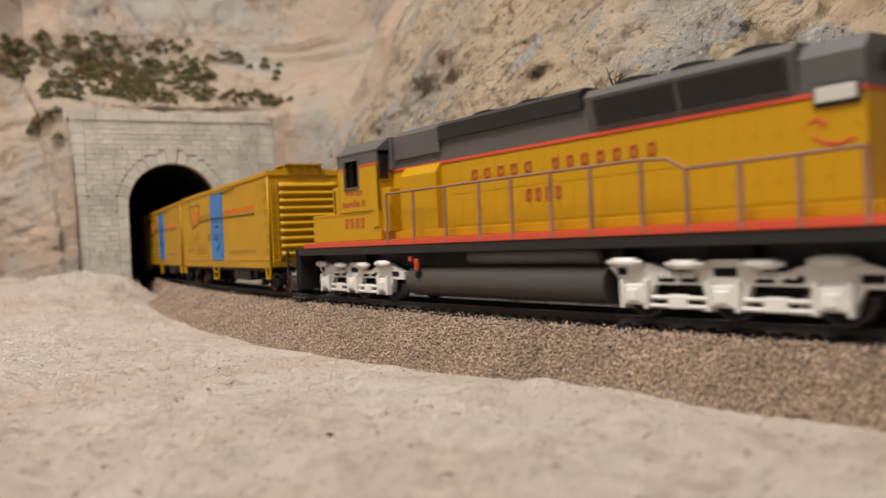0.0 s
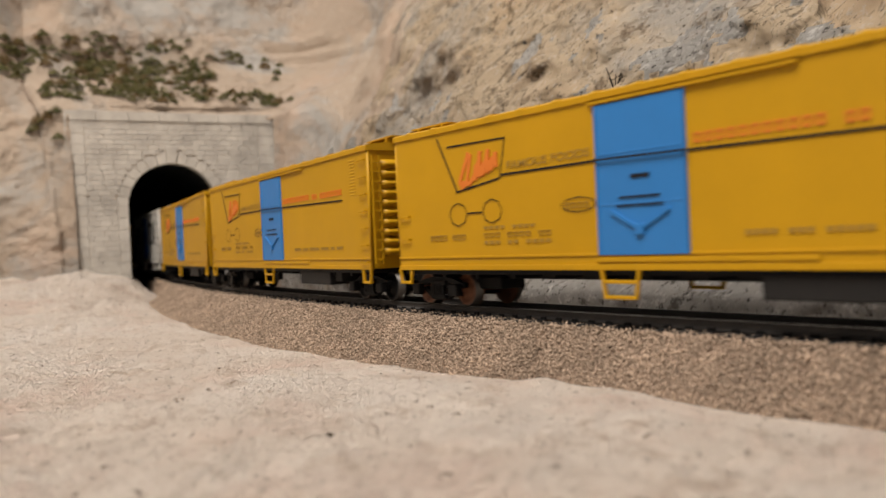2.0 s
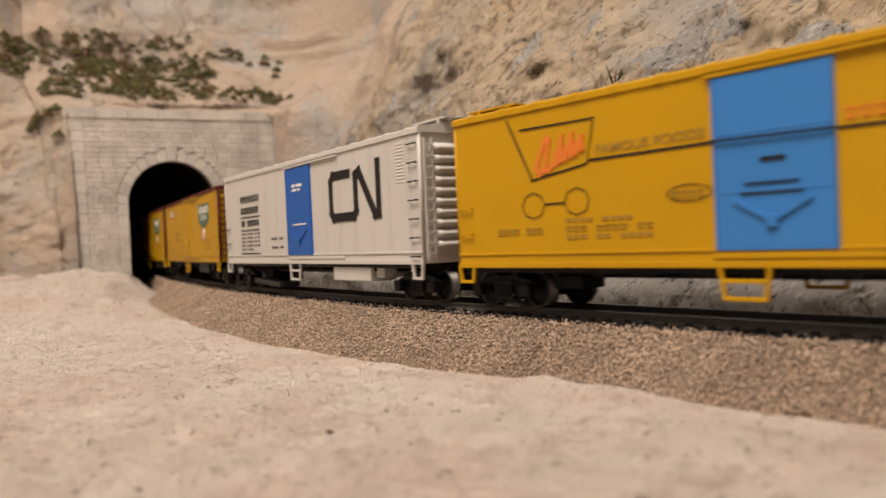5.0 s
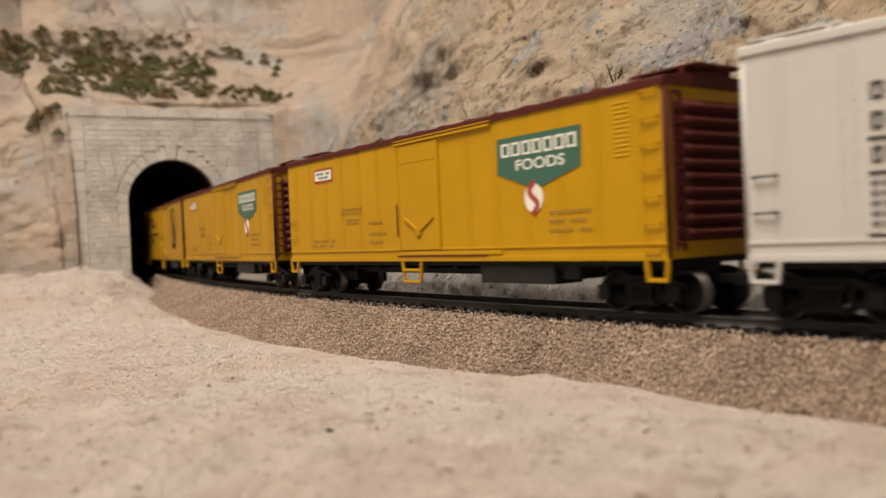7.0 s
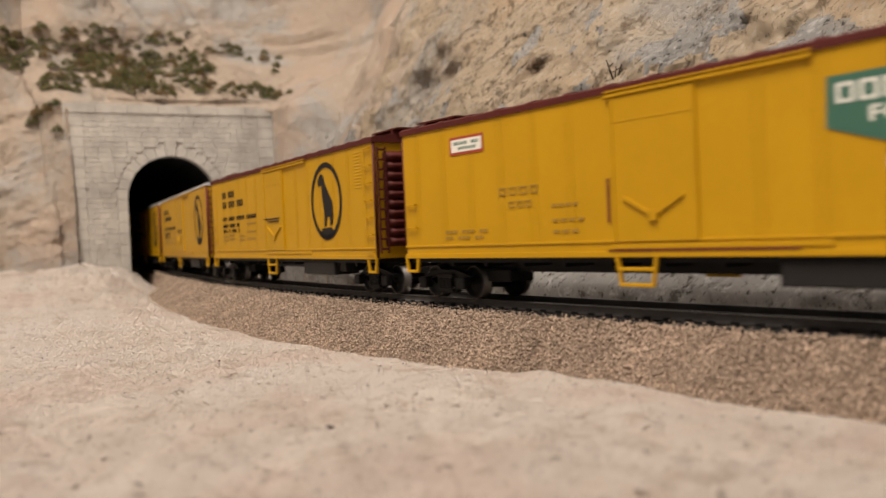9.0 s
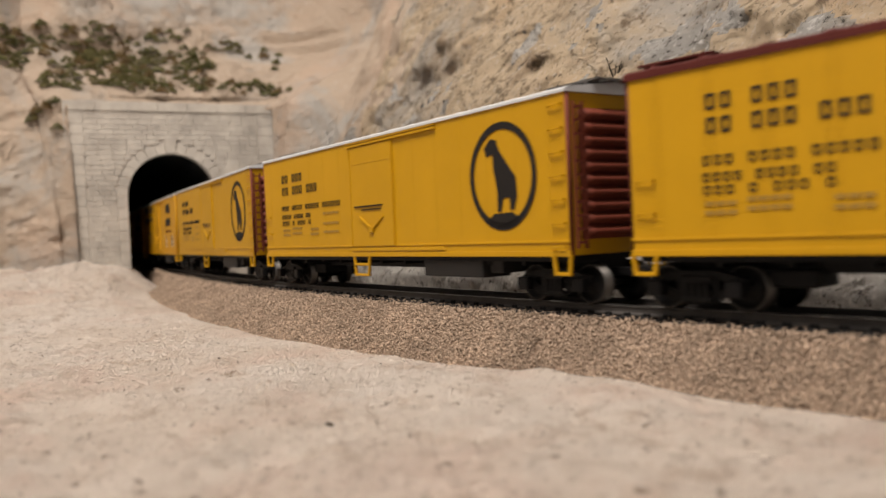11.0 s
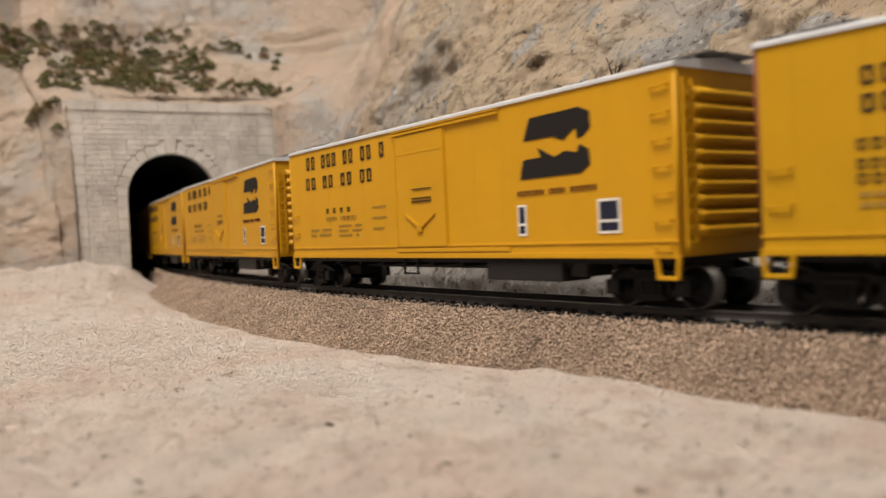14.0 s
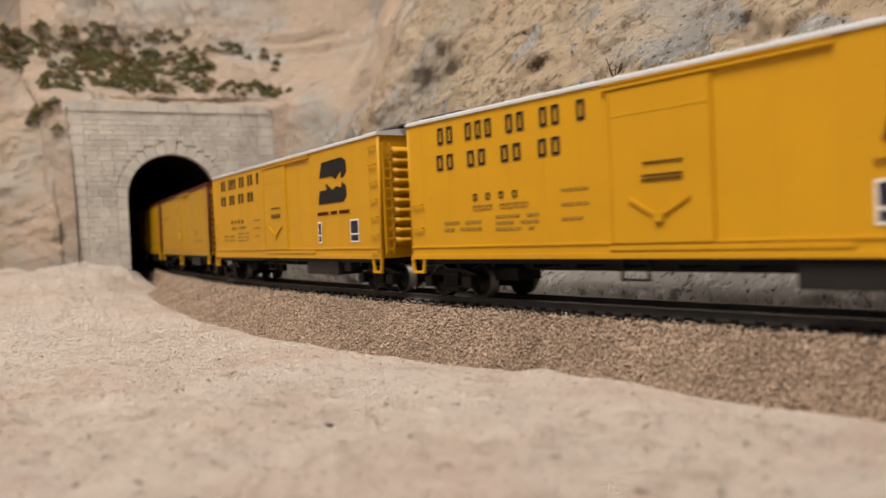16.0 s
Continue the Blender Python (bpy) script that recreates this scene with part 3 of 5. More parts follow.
def twigs():
    """Dry stalks: a sprig on the rock behind the line and dark crumbs of bark on the sand."""
    rnd = random.Random(2)
    for x, y, size in ((-23.5, 161.0, 2.4), (-19.0, 226.0, 0.9), (-13.0, 236.0, 0.7), (-70.0, 250.0, 1.0)):
        bm = bmesh.new()
        for _ in range(4):
            a = rnd.uniform(0, math.pi)
            d = Vector((math.cos(a), math.sin(a), rnd.uniform(-0.1, 0.35))) * size * rnd.uniform(0.5, 1.0)
            c = Vector((rnd.uniform(-0.5, 0.5), rnd.uniform(-0.5, 0.5), 0.2)) * size * 0.6
            rod_between(bm, c - d * 0.5, c + d * 0.5, 0.16 * size)
        ob = tagged(part("twig", bm, TWIG), "dark crumb of dry bark on sand", "twig", "crumbs of bark")
        ob.location = (x * MM, y * MM, ground_height(x, y) * MM)
    bm = bmesh.new()
    for lean, h in ((-0.5, 7.5), (0.1, 4.5), (0.55, 5.5), (0.9, 3.5), (-0.9, 3.0)):
        rod_between(bm, Vector((0, 0, -3)), Vector((lean * h, -1.0, h)), 0.42)
        rod_between(bm, Vector((lean * h * 0.6, -0.6, h * 0.6)), Vector((lean * h * 0.6 + 1.6, -1.5, h * 0.8)), 0.3)
    sprig = tagged(part("dry_sprig", bm, TWIG), "dark dry sprig growing from the rock face", "twig")
    sprig.location = (0.0794, 0.3645, 0.087)


def rod_between(bm, a, b, r):
    m = Matrix.Translation(a) @ (b - a).to_track_quat("Z", "Y").to_matrix().to_4x4()
    d = (b - a).length
    lo = [bm.verts.new(m @ Vector((r * math.cos(k * 1.2566), r * math.sin(k * 1.2566), 0))) for k in range(5)]
    hi = [bm.verts.new(m @ Vector((r * 0.5 * math.cos(k * 1.2566), r * 0.5 * math.sin(k * 1.2566), d))) for k in range(5)]
    for i in range(5):
        j = (i + 1) % 5
        bm.faces.new((lo[i], lo[j], hi[j], hi[i]))
    bm.faces.new(lo[::-1])
    bm.faces.new(hi)


twigs()


# ---- the train: every car is written in millimetres, x forwards, y to the left, z from the rail head ----
SIDE = -17.9
DECAL = SIDE - 0.14


def letters(bm, x0, x1, z0, z1, word, y=DECAL, fill=0.66):
    """Plain letter-sized blocks, hollow where large, one for each sign of a word; blanks stay open."""
    n = len(word)
    w = (x1 - x0) / n
    for i, ch in enumerate(word):
        if ch != " ":
            a = x0 + (i + (1 - fill) / 2) * w
            b, t = a + w * fill, 0.2 * (z1 - z0)
            if z1 - z0 < 1.25:
                box(bm, a, b, y - 0.09, y + 0.2, z0, z1)
                continue
            e = min(t, 0.3 * (b - a))
            for q in ((a, a + e, z0, z1), (b - e, b, z0, z1), (a + e, b - e, z0, z0 + t * 0.8), (a + e, b - e, z1 - t * 0.8, z1)):
                box(bm, q[0], q[1], y - 0.09, y + 0.2, q[2], q[3])
    return bm


def word_mesh(name, text, x0, z0, z1, mat, width=None, y=DECAL - 0.08, shear=0.0, rise=0.0):
    """A readable word in the built-in font, standing on the car side."""
    cu = bpy.data.curves.new(name, "FONT")
    cu.body, cu.size, cu.shear, cu.offset = text, 1.0, shear, 0.012
    ob = bpy.data.objects.new(name, cu)
    me = bpy.data.meshes.new_from_object(ob)
    bpy.data.objects.remove(ob)
    xs = [v.co.x for v in me.vertices]
    zs = [v.co.y for v in me.vertices]
    sx = (width or (z1 - z0) * 0.8 * len(text)) / (max(xs) - min(xs))
    sz = (z1 - z0) / (max(zs) - min(zs))
    for v in me.vertices:
        u, w = (v.co.x - min(xs)) * sx, (v.co.y - min(zs)) * sz
        v.co = ((x0 + u) * MM, y * MM, (z0 + w + rise * u) * MM)
    me.materials.clear()
    me.materials.append(mat)
    return me


def plate(bm, pts, y=DECAL, t=0.08):
    """A flat polygon on the car side, a little proud."""
    f = [bm.verts.new((x, y - t, z)) for x, z in pts]
    b = [bm.verts.new((x, y + 0.2, z)) for x, z in pts]
    bm.faces.new(f)
    n = len(pts)
    for i in range(n):
        j = (i + 1) % n
        bm.faces.new((f[j], f[i], b[i], b[j]))
    bmesh.ops.recalc_face_normals(bm, faces=bm.faces[:])
    return bm


def ring_plate(bm, cx, cz, rx, rz, w, y=DECAL, n=40, t=0.08):
    for i in range(n):
        a, b = 2 * math.pi * i / n, 2 * math.pi * (i + 1) / n
        q = [(cx + (rx - d) * math.cos(k), cz + (rz - d) * math.sin(k)) for k, d in ((a, 0), (b, 0), (b, w), (a, w))]
        f = [bm.verts.new((x, y - t, z)) for x, z in q]
        bm.faces.new(f)
    bmesh.ops.remove_doubles(bm, verts=bm.verts[:], dist=1e-4)
    bmesh.ops.recalc_face_normals(bm, faces=bm.faces[:])
    return bm


def wheelset_mesh(name, r, half, face):
    bm = bmesh.new()
    for side in (-1, 1):
        prof = [(half + 1.4, 0.9), (half + 1.3, r * 0.35), (half + 0.5, r * 0.5), (half + 0.5, r * 0.74), (half + 1.3, r * 0.8), (half + 1.3, r * 0.93), (half + 1.3, r), (half - 0.9, r), (half - 1.1, r + 0.55), (half - 1.7, r + 0.5), (half - 1.8, r * 0.6), (half - 1.2, 0.9)]
        n = 28
        rings = []
        for yy, rr in prof:
            rings.append([bm.verts.new((rr * math.cos(2 * math.pi * i / n), side * yy, rr * math.sin(2 * math.pi * i / n))) for i in range(n)])
        for k in range(len(rings) - 1):
            for i in range(n):
                j = (i + 1) % n
                f = bm.faces.new((rings[k][i], rings[k][j], rings[k + 1][j], rings[k + 1][i]))
                f.material_index = 1 if k in (5, 6, 7) else 0
        bm.faces.new(rings[0])
    tube(bm, 0, -half - 2.6, half + 2.6, 0, 0.9, 10)
    bmesh.ops.recalc_face_normals(bm, faces=bm.faces[:])
    me = mesh_of(name, bm, face, True)
    me.materials.append(STEEL)
    return me


def truck_frame_mesh():
    """Freight truck: two cast side frames with springs, and the bolster across."""
    bm = bmesh.new()
    for side in (-1, 1):
        y0, y1 = (10.6, 12.6) if side > 0 else (-12.6, -10.6)
        for outer in ([(-13.0, 7.4), (-8.4, 8.6), (-4.5, 9.4), (4.5, 9.4), (8.4, 8.6), (13.0, 7.4), (13.0, 6.0), (8.2, 6.9), (4.4, 7.6), (-4.4, 7.6), (-8.2, 6.9), (-13.0, 6.0)],
                      [(-9.2, 4.9), (-8.4, 6.2), (-4.0, 3.6), (-4.0, 2.0)], [(9.2, 4.9), (4.0, 2.0), (4.0, 3.6), (8.4, 6.2)],
                      [(-4.6, 2.0), (-4.6, 3.4), (4.6, 3.4), (4.6, 2.0)], [(-5.4, 3.0), (-5.4, 8.0), (-4.0, 8.0), (-4.0, 3.0)], [(4.0, 3.0), (4.0, 8.0), (5.4, 8.0), (5.4, 3.0)]):
            a = [bm.verts.new((x, y0, z)) for x, z in outer]
            b = [bm.verts.new((x, y1, z)) for x, z in outer]
            n = len(outer)
            for i in range(n):
                j = (i + 1) % n
                bm.faces.new((a[i], a[j], b[j], b[i]))
            bm.faces.new(a[::-1])
            bm.faces.new(b)
        for x in (-10.5, 10.5):
            box(bm, x - 2.0, x + 2.0, min(y0, y0 + side * 2.6), max(y0, y0 + side * 2.6), 3.5, 7.2, 0.4)
        for x in (-2.6, -0.8, 1.0, 2.8):
            box(bm, x - 0.7, x + 0.5, side * 13.1 - 0.5, side * 13.1 + 0.5, 3.3, 6.8, 0.2)
        box(bm, -4.2, 4.2, side * 12.9 - 0.6, side * 12.9 + 0.6, 6.8, 8.2, 0.2)
        box(bm, -4.2, 4.2, side * 12.9 - 0.6, side * 12.9 + 0.6, 2.5, 3.4, 0.2)
    box(bm, -3.0, 3.0, -11, 11, 5.6, 8.6, 0.3)
    for x in (-7.2, 7.2):
        box(bm, x - 0.4, x + 0.4, -9.5, 9.5, 3.0, 7.0)
    bmesh.ops.recalc_face_normals(bm, faces=bm.faces[:])
    return mesh_of("side_frame", bm, BLACK)


FREIGHT_FRAME = truck_frame_mesh()
WHEELS_DARK = wheelset_mesh("wheelset", 5.3, 8.3, BLACK)
WHEELS_RUST = wheelset_mesh("wheelset", 5.3, 8.3, RUSTY)


def truck(parent, x, wheels, inside):
    """Swivelled to lie along the curve at its own end of the car."""
    t = part("truck", FREIGHT_FRAME, None, parent)
    turn = Matrix.Translation((x * MM, KAPPA / 2 * (x * x - inside * inside) * MM, 0)) @ Matrix.Rotation(KAPPA * x, 4, "Z")
    t.matrix_basis = turn
    for dx in (-10.5, 10.5):
        w = part("wheelset", wheels, None, t)
        w.matrix_basis = pose(dx * MM, 0, 5.3 * MM)
    return t


def end_panel(sx, sill, eave, mat, parent, ribs=10):
    """Pressed car end: tapering horizontal ribs inside a corner frame."""
    ny, nz = 30, ribs * 9
    bm = bmesh.new()
    grid = []
    for j in range(nz + 1):
        z = sill + 1.0 + (eave - sill - 1.0) * j / nz
        row = []
        for i in range(ny + 1):
            y = -17.5 + 35.0 * i / ny
            ph = (z - sill - 4.5) / ((eave - sill - 9.0) / ribs)
            rib = max(0.0, math.sin(math.pi * (ph % 1.0))) ** 0.6 if 0 < ph < ribs else 0.0
            taper = max(0.0, min(1.0, (16.6 - y * sx) / 2.4, (y * sx + 13.4) / 1.2))
            row.append(bm.verts.new((sx * (101.2 + 2.6 * rib * taper), y, z)))
        grid.append(row)
    for j in range(nz):
        for i in range(ny):
            q = (grid[j][i], grid[j][i + 1], grid[j + 1][i + 1], grid[j + 1][i])
            bm.faces.new(q if sx > 0 else q[::-1])
    a, b = (101.0, 101.8) if sx > 0 else (-101.8, -101.0)
    box(bm, a, b, -17.88, -17.0, sill, eave)
    box(bm, a, b, 17.0, 17.88, sill, eave)
    return part("end_panel", bm, mat, parent, "", True)


def grab_mesh(mat, w=5.2):
    bm = bmesh.new()
    box(bm, -w / 2, w / 2, -1.1, -0.7, -0.2, 0.2, 0.08)
    for x in (-w / 2, w / 2 - 0.5):
        box(bm, x, x + 0.5, -1.0, 0.1, -0.25, 0.25)
    return mesh_of("grab_iron", bm, mat)


def reefer(label, body_mat, end_mat, roof_mat, door_mat, sill, eave, door=(-13.5, 13.5), door_step=True, rivets=False, seams=True, wheels=None, box_mat=None, louvres=True):
    top = tagged(empty("refrigerator_car"), label, "freight car", "cars of the train")
    h = eave - sill
    bm = bmesh.new()
    box(bm, -101.3, 101.3, -17.9, 17.9, sill + 0.2, eave, 0.45)
    part("body", bm, body_mat, top)
    for s in (-1, 1):
        for z0, z1, p in ((sill, sill + 1.5, 0.35), (sill + 3.6, sill + 4.3, 0.3)):
            ya, yb = sorted((s * 17.7, s * (17.9 + p)))
            part("side_sill", boxes((-101.4, 101.4, ya, yb, z0, z1, 0.12)), body_mat, top)
        ya, yb = sorted((s * 17.7, s * 18.35))
        part("door_guide", boxes((door[0] - 1.0, door[1] + 30, ya, yb, sill + 2.0, sill + 3.2, 0.15)), body_mat, top)
    if seams:
        meshes = []
        for s in (-1, 1):
            bm = bmesh.new()
            ya, yb = sorted((s * 17.8, s * (17.96 if rivets else 17.93)))
            box(bm, -0.4, 0.4, ya, yb, sill + 4.4, eave - 1.4)
            if rivets and s < 0:
                for i in range(int((h - 7) / 1.5)):
                    z = sill + 5 + i * 1.5
                    for dx in (-1.3, 1.3):
                        box(bm, dx - 0.22, dx + 0.22, -18.02, -17.85, z - 0.22, z + 0.22)
            meshes.append(mesh_of("side_seam", bm, body_mat))
        for k in range(-7, 8):
            x = k * 13.4
            if door[0] - 2 < x < door[1] + 2:
                continue
            for me in meshes:
                part("side_seam", me, None, top).location.x = x * MM
    # roof with cross ribs and end platforms
    bm = bmesh.new()

    def roof_slice(x0, x1, grow):
        low = eave - (0.4 if roof_mat is PALE else 1.2)
        prof = [(-18.35 - grow * 0.3, low), (-18.35 - grow * 0.3, eave + 0.4 + grow * 0.4), (-17.2, eave + 0.95 + grow), (0, eave + 2.9 + grow), (17.2, eave + 0.95 + grow), (18.35 + grow * 0.3, eave + 0.4 + grow * 0.4), (18.35 + grow * 0.3, low)]
        a = [bm.verts.new((x0, y, z)) for y, z in prof]
        b = [bm.verts.new((x1, y, z)) for y, z in prof]
        for i in range(len(prof)):
            j = (i + 1) % len(prof)
            bm.faces.new((a[i], a[j], b[j], b[i]))
        bm.faces.new(a[::-1])
        bm.faces.new(b)

    roof_slice(-102.0, 102.0, 0.0)
    bmesh.ops.recalc_face_normals(bm, faces=bm.faces[:])
    roof = part("roof", bm, roof_mat, top)
    bm = bmesh.new()
    roof_slice(-1.2, 1.2, 0.1 if roof_mat is PALE else 0.32)
    bmesh.ops.recalc_face_normals(bm, faces=bm.faces[:])
    rib = mesh_of("roof_rib", bm, roof_mat)
    for k in range(-7, 8):
        part("roof_rib", rib, None, roof).location.x = k * 13.4 * MM
    deck, deck_mat = (2.9, GREY) if roof_mat is PALE else (3.5, roof_mat)
    for s in (-1, 1):
        bm = bmesh.new()
        x0, x1 = sorted((s * 84, s * 104.5))
        for x in (s * 87, s * 100):
            box(bm, x - 0.6, x + 0.6, -9, 9.2, eave + 1.5, eave + deck)
        platform = part("roof_platform", bm, deck_mat, top)
        for i in range(4):
            part("plank", boxes((x0, x1, -9 + i * 4.6, -5 + i * 4.6, eave + deck, eave + deck + 0.5)), deck_mat, platform)
        end_panel(s, sill, eave, end_mat, top)
    # ladders and grab irons
    g = grab_mesh(INK if body_mat is WHITE else body_mat)
    for x, zs in ((97.6, [sill + 2.6 + 6.15 * i for i in range(7)]), (-97.0, [sill + 10.0, sill + 17.5])):
        for z in zs:
            ob = part("grab_iron", g, None, top)
            ob.location = (x * MM, SIDE * MM, z * MM)
    bm = bmesh.new()
    for y in (-16.6, -13.6):
        box(bm, 102.6, 103.2, y - 0.3, y + 0.3, sill + 2, eave - 3)
    for i in range(11):
        box(bm, 102.5, 103.3, -16.6, -13.6, sill + 3.2 + i * 3.5, sill + 3.9 + i * 3.5)
    part("end_ladder", bm, end_mat, top)
    bm = bmesh.new()
    for y in (13.6, 16.6):
        box(bm, -103.2, -102.6, y - 0.3, y + 0.3, sill + 2, eave - 3)
    for i in range(11):
        box(bm, -103.3, -102.5, 13.6, 16.6, sill + 3.2 + i * 3.5, sill + 3.9 + i * 3.5)
    part("end_ladder", bm, end_mat, top)

    def stirrup(x0, x1, z1, z0, bars):
        for s in (-1, 1):
            bm = bmesh.new()
            ya, yb = sorted((s * 17.5, s * 18.3))
            q = 0.12 * (x1 - x0)
            for xa, xb in ((x0 - q, x0), (x1 + q - 0.9, x1 - 0.9)):
                v = [bm.verts.new(p) for yy in (ya, yb) for p in ((xa, yy, z1), (xa + 0.9, yy, z1), (xb + 0.9, yy, z0), (xb, yy, z0))]
                for f in ((0, 1, 2, 3), (7, 6, 5, 4), (0, 4, 5, 1), (1, 5, 6, 2), (2, 6, 7, 3), (3, 7, 4, 0)):
                    bm.faces.new([v[i] for i in f])
            bmesh.ops.recalc_face_normals(bm, faces=bm.faces[:])
            for k in range(bars):
                z = z0 + k * (z1 - z0) / bars
                box(bm, x0, x1, ya - 0.2, yb + 0.2, z, z + 0.9, 0.15)
            part("stirrup_step", bm, body_mat, top)

    stirrup(95.2, 101.2, sill + 0.5, sill - 5.0, 1)
    stirrup(-101.0, -95.0, sill + 0.5, sill - 4.6, 1)
    if door_step:
        stirrup(door[0] + 1.2, door[0] + 11.5, sill + 0.5, sill - 7.2, 2)
    else:
        bm = boxes((door[0] + 2, door[0] + 2.6, -17.6, -17.0, sill - 5.5, sill), (door[0] + 10, door[0] + 10.6, -17.6, -17.0, sill - 5.5, sill), (door[0] + 2, door[0] + 10.6, -17.8, -16.8, sill - 5.5, sill - 4.9))
        part("stirrup_step", bm, BLACK, top)
    # plug door with its rails, lock rods and handles
    d0, d1 = door
    zb, zt = sill + 3.7, eave - 2.6
    bm = bmesh.new()
    box(bm, d0, d1, SIDE - 0.55, SIDE + 0.2, zb, zt, 0.25)
    door_ob = part("plug_door", bm, door_mat, top, "blue plug door" if door_mat in (BLUE, DEEPBLUE) else "")
    for i in ((2, 4) if door_mat in (BLUE, DEEPBLUE) else (5,)):
        z = zb + (zt - zb) * i / 6
        part("door_rib", boxes((d0 + 1.0, d1 - 1.0, SIDE - 0.63, SIDE - 0.3, z - 0.3, z + 0.3, 0.06)), door_mat, door_ob)
    for x in (d0 + 0.6, d1 - 0.6):
        part("lock_rod", boxes((x - 0.28, x + 0.28, SIDE - 0.8, SIDE - 0.5, zb + 0.3, zt - 0.3, 0.1)), door_mat, door_ob)
    bm = bmesh.new()
    xm, zm = (d0 + d1) / 2, zb + 6.2
    for s in (-1, 1):
        a = Vector((s * 8.6, 0, 4.6))
        n = Vector((-a.z, 0, a.x)).normalized() * 0.45
        q = [Vector((xm, 0, zm)) + n * k for k in (-1, 1)] + [Vector((xm, 0, zm)) + a + n * k for k in (1, -1)]
        plate(bm, [(v.x, v.z) for v in q], SIDE - 0.6, 0.45)
    box(bm, xm - 1.3, xm + 1.3, SIDE - 1.25, SIDE - 0.5, zm - 1.3, zm + 1.3, 0.2)
    part("door_handle", bm, door_mat, door_ob)
    bm = boxes((d0 - 1.5, d1 + 27, SIDE - 0.9, SIDE + 0.1, zt + 0.3, zt + 1.0), (d0 - 1.5, d1 + 27, SIDE - 0.8, SIDE + 0.1, zt + 1.5, zt + 1.9))
    part("door_track", bm, body_mat, top)
    # louvres
    bm = bmesh.new()
    for i in range(12 if louvres else 0):
        z = eave - 3.4 - i * 1.15
        f = [bm.verts.new(p) for p in ((86.2, SIDE + 0.1, z + 0.35), (91.2, SIDE + 0.1, z + 0.35), (91.2, SIDE - 0.18, z - 0.28), (86.2, SIDE - 0.18, z - 0.28))]
        bm.faces.new(f)
        g2 = [bm.verts.new(p) for p in ((86.2, SIDE - 0.18, z - 0.28), (91.2, SIDE - 0.18, z - 0.28), (91.2, SIDE + 0.1, z - 0.4), (86.2, SIDE + 0.1, z - 0.4))]
        bm.faces.new(g2)
    if louvres:
        part("louvre", bm, body_mat, top)
    else:
        bm.free()
    # underframe, equipment boxes, couplers, trucks
    bm = bmesh.new()
    box(bm, -99, 99, -5, 5, 8.6, sill + 0.3)
    box(bm, -100, 100, -16.6, 16.6, sill - 1.4, sill + 0.3)
    for k in range(-5, 6):
        box(bm, k * 16 - 0.6, k * 16 + 0.6, -16, 16, sill - 2.6, sill - 1.2)
    box(bm, -78, -62, -8, 2, 5.5, 9.5, 0.6)
    part("underframe", bm, BLACK, top)
    bm = bmesh.new()
    box(bm, 30, 62, -17.0, -6, sill - 6.4, sill - 1.2, 0.4)
    box(bm, 64, 70, -15.5, -6, sill - 5.0, sill - 1.2, 0.4)
    part("equipment_box", bm, box_mat or BOXGREY, top)
    for s in (-1, 1):
        bm = bmesh.new()
        x0, x1 = sorted((s * 98, s * 110.2))
        box(bm, x0, x1, -1.3, 1.3, 7.2, 9.4, 0.3)
        x0, x1 = sorted((s * 106.5, s * 110.6))
        box(bm, x0, x1, -2.2, 1.6, 6.8, 9.8, 0.5)
        part("coupler", bm, BLACK, top)
        truck(top, s * 87.5, wheels or WHEELS_DARK, 73)
    return top


def lettering(parent, mat, *rows, name="lettering", fill=0.66):
    for x0, x1, z0, z1, w in rows:
        part(name, letters(bmesh.new(), x0, x1, z0, z1, w, fill=fill), mat, parent)


